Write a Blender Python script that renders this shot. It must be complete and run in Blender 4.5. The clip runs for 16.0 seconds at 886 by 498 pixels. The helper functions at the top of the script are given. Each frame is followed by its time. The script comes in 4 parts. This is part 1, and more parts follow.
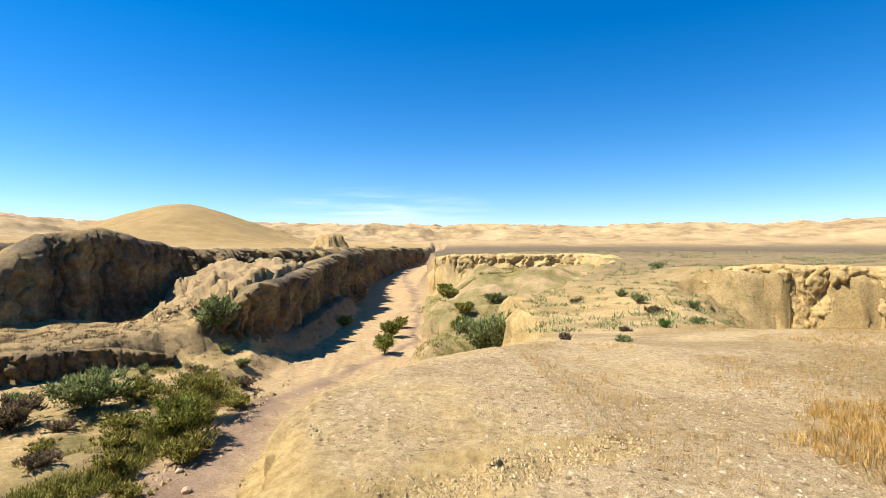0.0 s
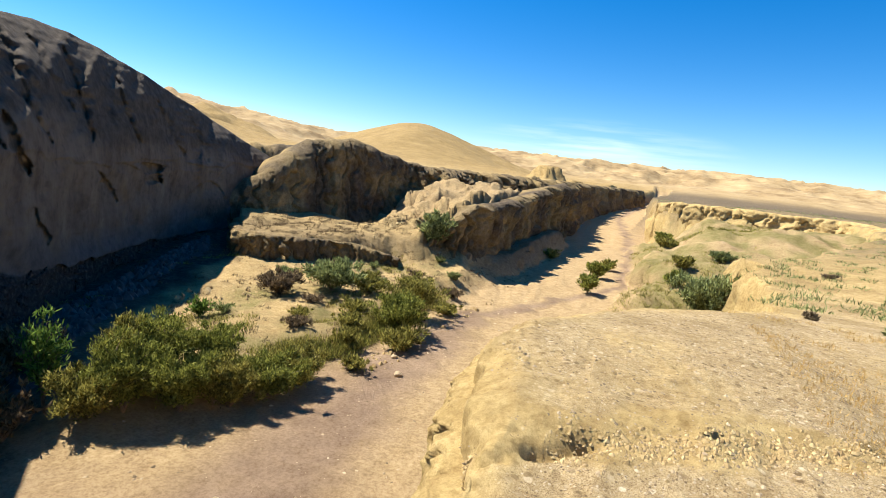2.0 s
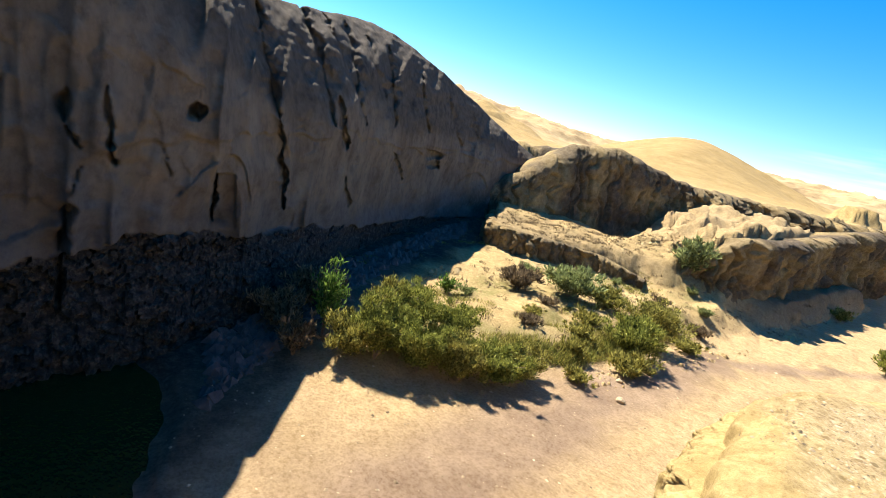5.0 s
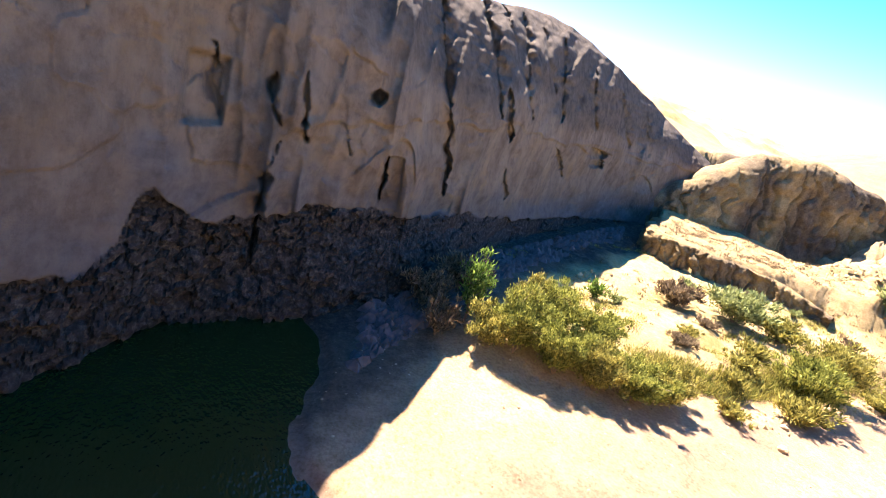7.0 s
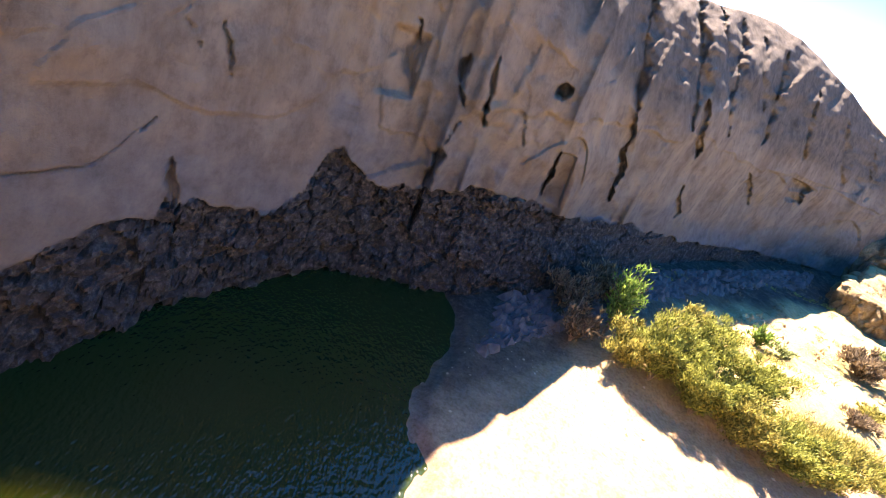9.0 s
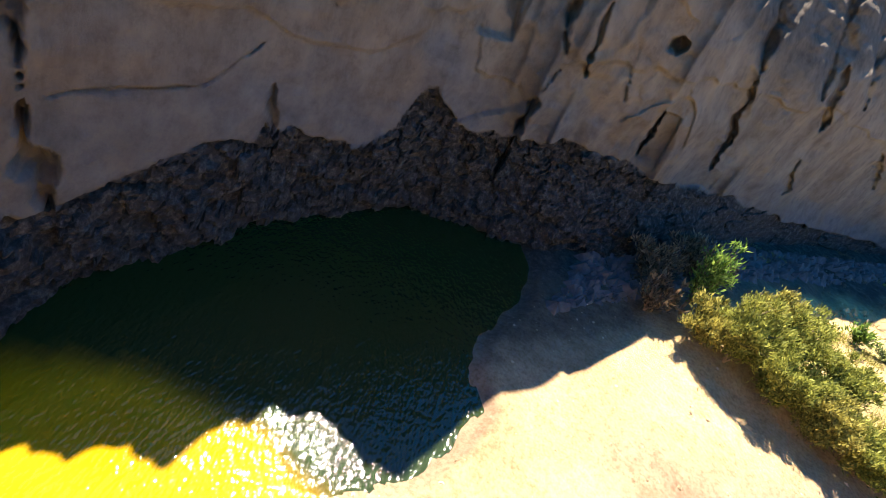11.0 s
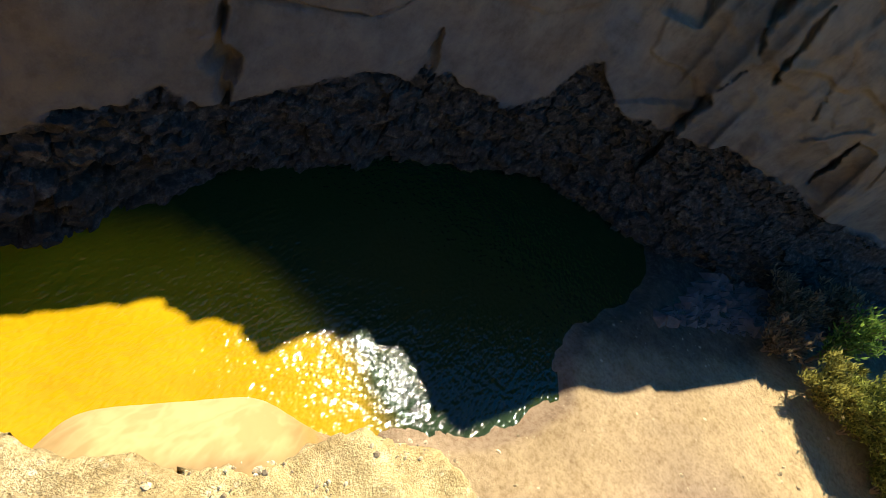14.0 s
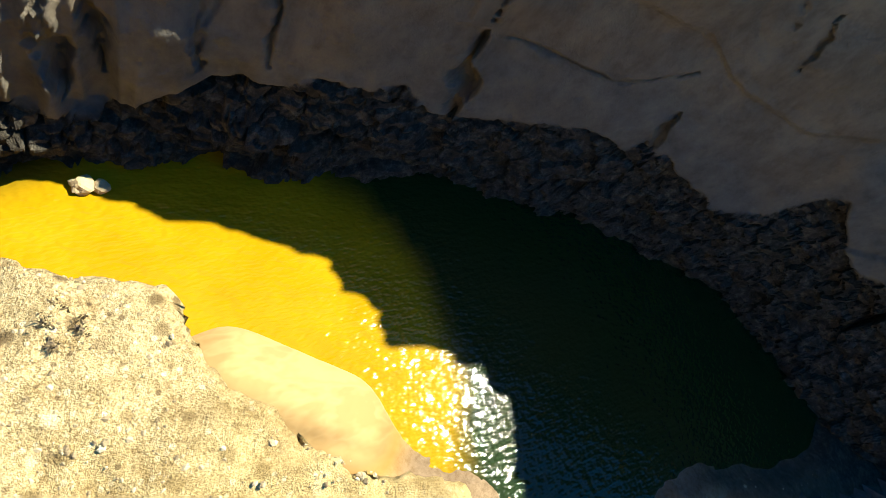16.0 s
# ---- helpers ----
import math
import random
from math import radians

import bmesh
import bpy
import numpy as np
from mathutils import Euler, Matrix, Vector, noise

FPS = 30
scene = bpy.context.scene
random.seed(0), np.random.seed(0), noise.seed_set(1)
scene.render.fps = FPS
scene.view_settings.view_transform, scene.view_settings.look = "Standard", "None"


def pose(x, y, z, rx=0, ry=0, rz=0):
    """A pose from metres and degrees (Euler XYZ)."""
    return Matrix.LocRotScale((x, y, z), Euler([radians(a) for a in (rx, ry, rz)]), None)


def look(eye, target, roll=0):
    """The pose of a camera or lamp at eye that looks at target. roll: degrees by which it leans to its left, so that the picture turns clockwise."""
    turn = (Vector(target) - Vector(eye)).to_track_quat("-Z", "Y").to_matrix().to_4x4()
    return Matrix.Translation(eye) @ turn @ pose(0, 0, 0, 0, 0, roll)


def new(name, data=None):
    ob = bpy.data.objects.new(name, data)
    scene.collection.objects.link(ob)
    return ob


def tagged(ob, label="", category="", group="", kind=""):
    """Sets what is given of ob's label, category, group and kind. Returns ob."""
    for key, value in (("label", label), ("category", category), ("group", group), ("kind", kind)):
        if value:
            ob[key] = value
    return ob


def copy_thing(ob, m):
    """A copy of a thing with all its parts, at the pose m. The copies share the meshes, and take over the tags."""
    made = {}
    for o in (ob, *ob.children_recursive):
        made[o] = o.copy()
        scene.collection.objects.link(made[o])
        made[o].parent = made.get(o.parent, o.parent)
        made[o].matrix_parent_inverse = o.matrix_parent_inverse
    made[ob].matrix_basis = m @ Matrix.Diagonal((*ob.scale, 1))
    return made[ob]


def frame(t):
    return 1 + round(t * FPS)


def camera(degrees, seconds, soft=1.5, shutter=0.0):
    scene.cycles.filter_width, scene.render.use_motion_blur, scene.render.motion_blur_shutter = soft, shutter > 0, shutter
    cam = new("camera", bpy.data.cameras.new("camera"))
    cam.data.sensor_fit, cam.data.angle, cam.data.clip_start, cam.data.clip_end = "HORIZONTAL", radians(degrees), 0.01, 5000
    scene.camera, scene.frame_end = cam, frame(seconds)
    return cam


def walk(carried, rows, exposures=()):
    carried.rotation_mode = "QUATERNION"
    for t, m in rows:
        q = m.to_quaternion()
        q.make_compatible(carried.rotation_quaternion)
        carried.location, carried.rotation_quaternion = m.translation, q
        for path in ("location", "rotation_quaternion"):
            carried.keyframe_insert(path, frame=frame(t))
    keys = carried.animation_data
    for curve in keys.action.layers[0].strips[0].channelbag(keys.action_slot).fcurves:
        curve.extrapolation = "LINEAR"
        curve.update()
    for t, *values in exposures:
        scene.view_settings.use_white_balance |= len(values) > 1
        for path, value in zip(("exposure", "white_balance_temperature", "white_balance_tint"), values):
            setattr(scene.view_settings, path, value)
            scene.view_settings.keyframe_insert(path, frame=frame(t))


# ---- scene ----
cam = camera(80, 16.0, soft=0.7)
PATH = [
    (0, pose(-0.000, 0.400, 8.000, 90.00, 0.00, 0.00)),
    (0.5, pose(-0.016, 0.400, 8.000, 89.07, -1.40, 2.27)),
    (1, pose(-0.066, 0.394, 8.000, 86.22, -3.34, 9.78)),
    (1.5, pose(-0.111, 0.384, 8.000, 83.22, -4.82, 16.70)),
    (2, pose(-0.150, 0.371, 8.000, 81.30, -6.68, 23.07)),
    (2.5, pose(-0.178, 0.358, 8.000, 78.19, -8.15, 28.20)),
    (3, pose(-0.208, 0.342, 8.000, 77.34, -8.71, 33.21)),
    (3.5, pose(-0.240, 0.320, 8.000, 78.48, -10.63, 39.03)),
    (4, pose(-0.270, 0.295, 8.000, 77.24, -12.61, 45.23)),
    (4.2, pose(-0.277, 0.289, 8.000, 77.29, -12.80, 46.66)),
    (6.3, pose(-0.334, 0.220, 8.000, 73.58, -14.70, 60.88)),
    (6.5, pose(-0.342, 0.207, 8.000, 72.99, -14.99, 63.28)),
    (7, pose(-0.358, 0.178, 8.000, 71.60, -15.90, 68.76)),
    (7.5, pose(-0.372, 0.147, 8.000, 69.95, -18.75, 75.16)),
    (8, pose(-0.379, 0.128, 8.000, 67.64, -19.94, 79.29)),
    (8.5, pose(-0.391, 0.086, 8.000, 66.63, -19.16, 85.73)),
    (9, pose(-0.393, 0.076, 8.000, 63.98, -21.11, 89.09)),
    (9.2, pose(-0.393, 0.072, 8.000, 62.99, -21.43, 90.19)),
    (11.3, pose(-0.399, 0.027, 8.000, 52.36, -23.21, 102.97)),
    (11.5, pose(-0.399, 0.023, 8.000, 51.21, -23.69, 104.67)),
    (12, pose(-0.400, 0.016, 8.000, 47.98, -23.81, 107.71)),
    (12.5, pose(-0.400, 0.007, 8.000, 45.90, -24.32, 110.68)),
    (13, pose(-0.400, 0.001, 8.000, 44.16, -25.44, 113.65)),
    (13.5, pose(-0.400, -0.019, 8.000, 42.49, -24.69, 117.25)),
    (14, pose(-0.398, -0.037, 8.000, 41.20, -25.76, 121.73)),
    (14.5, pose(-0.395, -0.065, 8.000, 39.61, -26.40, 127.57)),
    (15, pose(-0.383, -0.114, 8.000, 35.92, -27.24, 138.84)),
    (15.5, pose(-0.368, -0.158, 8.000, 32.80, -26.41, 147.86)),
    (16, pose(-0.356, -0.182, 8.000, 31.28, -26.29, 153.20)),
]
EXPOSURES = [(0, 1.1, 6300, 11), (3, 1.25, 6300, 8), (4.2, 1.5, 6400, 8), (6.3, 2.25, 6700, 14), (7, 2.9, 6900, 24), (8, 3.4, 6900, 24), (8.5, 3.7, 6900, 40), (9.0, 3.4, 7200, 27), (9.2, 3.25, 7200, 24), (11.3, 2.4, 6900, 8), (11.5, 2.15, 6900, 4), (12, 1.85, 7000, 2), (13, 1.7, 7000, 2), (14.5, 1.7, 6800, 0), (16, 1.8, 6800, -5)]
walk(cam, PATH, EXPOSURES)

# ---------------------------------------------------------------- light
SUN_AZ, SUN_EL = 92.0, 55.0          # bearing left of north, height, in degrees


def bearing(az, dist, z=0.0):
    a = radians(az)
    return Vector((-dist * math.sin(a), dist * math.cos(a), z))


world = bpy.data.worlds.new("sky")
scene.world = world
world.use_nodes = True
wt = world.node_tree
bg = wt.nodes["Background"]
sky = wt.nodes.new("ShaderNodeTexSky")
sky.sky_type = "NISHITA"
sky.sun_disc = False
sky.sun_elevation, sky.sun_rotation = radians(SUN_EL), radians(-SUN_AZ)
sky.altitude, sky.air_density, sky.dust_density, sky.ozone_density = 700, 1.0, 0.1, 4.0
vivid = wt.nodes.new("ShaderNodeHueSaturation")
vivid.inputs["Saturation"].default_value = 1.42
vivid.inputs["Hue"].default_value = 0.503
wt.links.new(sky.outputs[0], vivid.inputs["Color"])
# a few thin wisps of cirrus low in the north
way = wt.nodes.new("ShaderNodeTexCoord")
stretch = wt.nodes.new("ShaderNodeMapping")
stretch.inputs["Scale"].default_value = (5, 5, 60)
wt.links.new(way.outputs["Generated"], stretch.inputs["Vector"])
wisp = wt.nodes.new("ShaderNodeTexNoise")
wisp.inputs["Scale"].default_value, wisp.inputs["Detail"].default_value = 1.3, 6
wt.links.new(stretch.outputs[0], wisp.inputs["Vector"])
spot = wt.nodes.new("ShaderNodeVectorMath")
spot.operation = "DISTANCE"
flat = wt.nodes.new("ShaderNodeMapping")
flat.inputs["Scale"].default_value = (1, 1, 4.5)
wt.links.new(way.outputs["Generated"], flat.inputs["Vector"])
wt.links.new(flat.outputs[0], spot.inputs[0])
spot.inputs[1].default_value = (-0.12, 0.99, 0.30)
near = wt.nodes.new("ShaderNodeMapRange")
near.inputs["From Min"].default_value, near.inputs["From Max"].default_value = 0.24, 0.04
wt.links.new(spot.outputs["Value"], near.inputs["Value"])
thick = wt.nodes.new("ShaderNodeMapRange")
thick.inputs["From Min"].default_value, thick.inputs["From Max"].default_value = 0.42, 0.68
wt.links.new(wisp.outputs["Fac"], thick.inputs["Value"])
amount = wt.nodes.new("ShaderNodeMath")
amount.operation = "MULTIPLY"
faint = wt.nodes.new("ShaderNodeMath")
faint.operation = "MULTIPLY"
faint.inputs[1].default_value = 0.45
wt.links.new(near.outputs[0], amount.inputs[0])
wt.links.new(thick.outputs[0], amount.inputs[1])
cirrus = wt.nodes.new("ShaderNodeMix")
cirrus.data_type = "RGBA"
wt.links.new(amount.outputs[0], faint.inputs[0])
wt.links.new(faint.outputs[0], cirrus.inputs[0])
wt.links.new(vivid.outputs[0], cirrus.inputs[6])
cirrus.inputs[7].default_value = (7.5, 8.2, 9.0, 1)
wt.links.new(cirrus.outputs[2], bg.inputs[0])
bg.inputs[1].default_value = 0.076

sun = new("sun", bpy.data.lights.new("sun", "SUN"))
sun.data.energy, sun.data.angle, sun.data.color = 5.0, radians(0.53), (1.0, 0.94, 0.81)
sun.matrix_world = look(bearing(SUN_AZ, 100 * math.cos(radians(SUN_EL)), 100 * math.sin(radians(SUN_EL))), (0, 0, 0))


# ---------------------------------------------------------------- noise
def lattice(ix, iy, iz):
    h = (ix.astype(np.int64) * 374761393 + iy.astype(np.int64) * 668265263 + iz.astype(np.int64) * 2147483647) & 0xFFFFFFFF
    h = ((h ^ (h >> 13)) * 1274126177) & 0xFFFFFFFF
    h = ((h ^ (h >> 16)) * 2246822519) & 0xFFFFFFFF
    return (h ^ (h >> 15)) / 4294967296.0


def vnoise(x, y, z=0.0):
    """Smooth noise, -1 to 1, with features about one unit long."""
    x, y, z = np.broadcast_arrays(np.asarray(x, float), np.asarray(y, float), np.asarray(z, float))
    ix, iy, iz = np.floor(x), np.floor(y), np.floor(z)
    fx, fy, fz = (a * a * a * (a * (a * 6 - 15) + 10) for a in (x - ix, y - iy, z - iz))
    out = 0.0
    for dx in (0, 1):
        for dy in (0, 1):
            for dz in (0, 1):
                w = (fx if dx else 1 - fx) * (fy if dy else 1 - fy) * (fz if dz else 1 - fz)
                out = out + w * lattice(ix + dx, iy + dy, iz + dz)
    return out * 2 - 1


def fbm(x, y, z=0.0, octaves=4, gain=0.5):
    total, amp, k = 0.0, 1.0, 1.0
    for i in range(octaves):
        total = total + amp * vnoise(x * k + 17.3 * i, y * k - 9.1 * i, z * k + 3.7 * i)
        amp, k = amp * gain, k * 2.03
    return total


def ridged(x, y, z=0.0, octaves=3):
    total, amp, k = 0.0, 1.0, 1.0
    for i in range(octaves):
        total = total + amp * (1 - 2 * np.abs(vnoise(x * k + 5.1 * i, y * k + 8.3 * i, z * k)))
        amp, k = amp * 0.5, k * 2.1
    return total


def cells(x, y, size):
    """Distance to the nearest jittered point, and to the gap between two, in units of size."""
    x, y = x / size, y / size
    ix, iy = np.floor(x), np.floor(y)
    d1 = np.full(x.shape, 9.0)
    d2 = np.full(x.shape, 9.0)
    who = np.zeros(x.shape)
    zero = np.zeros(x.shape)
    for dx in (-1, 0, 1):
        for dy in (-1, 0, 1):
            px = ix + dx + lattice(ix + dx, iy + dy, zero + 3)
            py = iy + dy + lattice(ix + dx, iy + dy, zero + 7)
            d = np.hypot(px - x, py - y)
            near = d < d1
            d2 = np.where(near, d1, np.minimum(d2, d))
            who = np.where(near, lattice(ix + dx, iy + dy, zero + 11), who)
            d1 = np.where(near, d, d1)
    return d1, d2 - d1, who


def smooth(a, b, x):
    t = np.clip((x - a) / (b - a), 0, 1)
    return t * t * (3 - 2 * t)


def bump_at(x, y, cx, cy, radius):
    return np.exp(-((x - cx) ** 2 + (y - cy) ** 2) / radius ** 2)


def signed_distance(x, y, poly):
    """Distance to a polygon's edge, negative inside it."""
    best = np.full(x.shape, 1e18)
    inside = np.zeros(x.shape, bool)
    n = len(poly)
    for i in range(n):
        (ax, ay), (bx, by) = poly[i], poly[(i + 1) % n]
        ex, ey = bx - ax, by - ay
        t = np.clip(((x - ax) * ex + (y - ay) * ey) / (ex * ex + ey * ey), 0, 1)
        best = np.minimum(best, (x - ax - t * ex) ** 2 + (y - ay - t * ey) ** 2)
        if ay != by:
            inside ^= ((ay > y) != (by > y)) & (x < (bx - ax) * (y - ay) / (by - ay) + ax)
    return np.where(inside, -1, 1) * np.sqrt(best)


# ---------------------------------------------------------------- materials
def material(name):
    m = bpy.data.materials.new(name)
    m.use_nodes = True
    nt = m.node_tree
    return m, nt, nt.nodes["Principled BSDF"]


def node(nt, kind, **values):
    n = nt.nodes.new(kind)
    for key, value in values.items():
        n.inputs[key.replace("_", " ")].default_value = value
    return n


def coords(nt, scale=(1, 1, 1)):
    tc = nt.nodes.new("ShaderNodeTexCoord")
    mp = nt.nodes.new("ShaderNodeMapping")
    mp.inputs["Scale"].default_value = scale
    nt.links.new(tc.outputs["Object"], mp.inputs["Vector"])
    return mp.outputs[0]


def noise_tex(nt, vec, scale, detail=6.0, rough=0.6):
    n = node(nt, "ShaderNodeTexNoise", Scale=scale, Detail=detail, Roughness=rough)
    nt.links.new(vec, n.inputs["Vector"])
    return n.outputs["Fac"]


def ramp(nt, fac, stops):
    r = nt.nodes.new("ShaderNodeValToRGB")
    el = r.color_ramp.elements
    while len(el) < len(stops):
        el.new(0.5)
    for e, (p, c) in zip(el, stops):
        e.position, e.color = p, (*c, 1)
    nt.links.new(fac, r.inputs[0])
    return r.outputs[0]


def mix(nt, fac, a, b, mode="MIX"):
    n = nt.nodes.new("ShaderNodeMix")
    n.data_type, n.blend_type = "RGBA", mode
    for sock, v in ((n.inputs[0], fac), (n.inputs[6], a), (n.inputs[7], b)):
        if isinstance(v, (int, float)):
            sock.default_value = v
        elif isinstance(v, tuple):
            sock.default_value = (*v, 1)
        else:
            nt.links.new(v, sock)
    return n.outputs[2]


def bump(nt, bsdf, height, strength, distance):
    b = node(nt, "ShaderNodeBump", Strength=strength, Distance=distance)
    nt.links.new(height, b.inputs["Height"])
    nt.links.new(b.outputs[0], bsdf.inputs["Normal"])


def attribute(nt, name):
    a = nt.nodes.new("ShaderNodeAttribute")
    a.attribute_name = name
    return a.outputs["Fac"]


def ground_material():
    m, nt, b = material("desert_ground")
    v = coords(nt)
    big = noise_tex(nt, v, 0.35, 5)
    mid = noise_tex(nt, v, 3.0, 8, 0.7)
    fine = noise_tex(nt, v, 38.0, 6, 0.75)
    clay = ramp(nt, mid, [(0.25, (0.38, 0.25, 0.10)), (0.5, (0.58, 0.415, 0.175)), (0.75, (0.69, 0.51, 0.24))])
    vor = nt.nodes.new("ShaderNodeTexVoronoi")
    vor.inputs["Scale"].default_value = 165.0
    nt.links.new(v, vor.inputs["Vector"])
    pebble = ramp(nt, vor.outputs["Color"], [(0.15, (0.26, 0.17, 0.085)), (0.36, (0.55, 0.395, 0.195)), (0.8, (0.77, 0.595, 0.345))])
    gravel = mix(nt, 0.30, pebble, ramp(nt, fine, [(0.3, (0.26, 0.18, 0.09)), (0.7, (0.54, 0.40, 0.225))]))
    flake = nt.nodes.new("ShaderNodeTexVoronoi")
    flake.inputs["Scale"].default_value = 42.0
    nt.links.new(v, flake.inputs["Vector"])
    which = node(nt, "ShaderNodeSeparateColor")
    nt.links.new(flake.outputs["Color"], which.inputs[0])
    pick = ramp(nt, which.outputs[0], [(0.66, (0, 0, 0)), (0.70, (1, 1, 1))])
    chip = ramp(nt, flake.outputs["Distance"], [(0.30, (1, 1, 1)), (0.42, (0, 0, 0))])
    chips = mix(nt, 1.0, pick, chip, "MULTIPLY")
    gravel = mix(nt, chips, gravel, ramp(nt, which.outputs[1], [(0.2, (0.22, 0.15, 0.085)), (0.45, (0.62, 0.49, 0.32)), (0.9, (0.80, 0.67, 0.47))]))
    cobble = nt.nodes.new("ShaderNodeTexVoronoi")
    cobble.inputs["Scale"].default_value = 13.0
    nt.links.new(v, cobble.inputs["Vector"])
    kind = node(nt, "ShaderNodeSeparateColor")
    nt.links.new(cobble.outputs["Color"], kind.inputs[0])
    some = mix(nt, 1.0, ramp(nt, kind.outputs[0], [(0.60, (0, 0, 0)), (0.64, (1, 1, 1))]), ramp(nt, cobble.outputs["Distance"], [(0.26, (1, 1, 1)), (0.40, (0, 0, 0))]), "MULTIPLY")
    gravel = mix(nt, some, gravel, ramp(nt, kind.outputs[1], [(0.2, (0.20, 0.135, 0.07)), (0.5, (0.34, 0.235, 0.12)), (0.75, (0.70, 0.55, 0.34)), (0.95, (0.84, 0.70, 0.48))]))
    sand = ramp(nt, mid, [(0.3, (0.37, 0.255, 0.135)), (0.55, (0.49, 0.35, 0.185)), (0.75, (0.58, 0.425, 0.235))])
    damp = ramp(nt, big, [(0.35, (0.23, 0.155, 0.105)), (0.65, (0.35, 0.245, 0.16))])
    scrub = ramp(nt, noise_tex(nt, v, 1.1, 9, 0.75), [(0.35, (0.36, 0.26, 0.13)), (0.5, (0.28, 0.205, 0.105)), (0.62, (0.17, 0.145, 0.075))])
    moss = ramp(nt, mid, [(0.35, (0.32, 0.25, 0.11)), (0.6, (0.20, 0.175, 0.06))])
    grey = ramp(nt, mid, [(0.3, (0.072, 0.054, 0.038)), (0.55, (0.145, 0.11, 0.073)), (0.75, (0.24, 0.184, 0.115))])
    c = mix(nt, attribute(nt, "sand"), clay, sand)
    c = mix(nt, attribute(nt, "gravel"), c, gravel)
    c = mix(nt, attribute(nt, "damp"), c, damp)
    c = mix(nt, attribute(nt, "scrub"), c, scrub)
    c = mix(nt, attribute(nt, "moss"), c, moss)
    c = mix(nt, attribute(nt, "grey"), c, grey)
    # dark scree tone that also has the cliff's cast shade painted in
    c = mix(nt, attribute(nt, "slate_shade"), c, ramp(nt, noise_tex(nt, v, 4.0, 9, 0.75), [(0.32, (0.024, 0.020, 0.017)), (0.5, (0.058, 0.047, 0.038)), (0.66, (0.14, 0.112, 0.086))]))
    c = mix(nt, attribute(nt, "straw"), c, ramp(nt, noise_tex(nt, v, 0.25, 8, 0.7), [(0.3, (0.29, 0.195, 0.075)), (0.7, (0.42, 0.295, 0.125))]))
    c = mix(nt, 0.5, c, ramp(nt, big, [(0.3, (0.78, 0.76, 0.74)), (0.7, (1.0, 1.0, 1.0))]), "MULTIPLY")
    lump = noise_tex(nt, v, 11.0, 7, 0.7)
    c = mix(nt, 0.75, c, ramp(nt, lump, [(0.36, (0.60, 0.55, 0.48)), (0.56, (1.0, 1.0, 1.0))]), "MULTIPLY")
    c = mix(nt, 0.42, c, ramp(nt, noise_tex(nt, v, 90.0, 3, 0.6), [(0.36, (0.58, 0.54, 0.48)), (0.54, (1.0, 1.0, 1.0))]), "MULTIPLY")
    clumps = noise_tex(nt, v, 1.7, 9, 0.78)
    c = mix(nt, 0.5, c, ramp(nt, clumps, [(0.38, (0.70, 0.66, 0.60)), (0.53, (1.0, 1.0, 1.0))]), "MULTIPLY")
    bluff = ramp(nt, noise_tex(nt, coords(nt, (1, 1, 3)), 0.03, 9, 0.75), [(0.36, (0.20, 0.13, 0.062)), (0.5, (0.33, 0.23, 0.115)), (0.64, (0.42, 0.305, 0.16))])
    c = mix(nt, attribute(nt, "pale"), c, bluff)
    mud = attribute(nt, "mud")
    silt = ramp(nt, mud, [(0.05, (0.26, 0.14, 0.03)), (0.35, (0.24, 0.145, 0.06)), (0.6, (0.31, 0.20, 0.09)), (1.0, (0.34, 0.225, 0.105))])
    silt = mix(nt, 0.5, silt, ramp(nt, noise_tex(nt, coords(nt, (0.6, 1.3, 1)), 1.3, 3), [(0.40, (0.70, 0.62, 0.52)), (0.47, (1.0, 1.0, 1.0)), (0.53, (0.84, 0.78, 0.70)), (0.60, (1.0, 1.0, 1.0))]), "MULTIPLY")
    wet = node(nt, "ShaderNodeMapRange", From_Min=0.02, From_Max=0.2)
    nt.links.new(mud, wet.inputs["Value"])
    c = mix(nt, wet.outputs[0], c, silt)
    nt.links.new(c, b.inputs["Base Color"])
    b.inputs["Roughness"].default_value = 0.92
    b.inputs["Specular IOR Level"].default_value = 0.15
    total = fine
    for extra in (mid, lump, clumps, noise_tex(nt, v, 130.0, 3, 0.7)):
        add = node(nt, "ShaderNodeMath")
        nt.links.new(total, add.inputs[0])
        nt.links.new(extra, add.inputs[1])
        total = add.outputs[0]
    bump(nt, b, total, 0.6, 0.035)
    calm = node(nt, "ShaderNodeMapRange", From_Min=0.0, From_Max=0.3, To_Min=0.75, To_Max=0.05)
    nt.links.new(mud, calm.inputs["Value"])
    nt.links.new(calm.outputs[0], b.inputs["Normal"].links[0].from_node.inputs["Strength"])
    return m


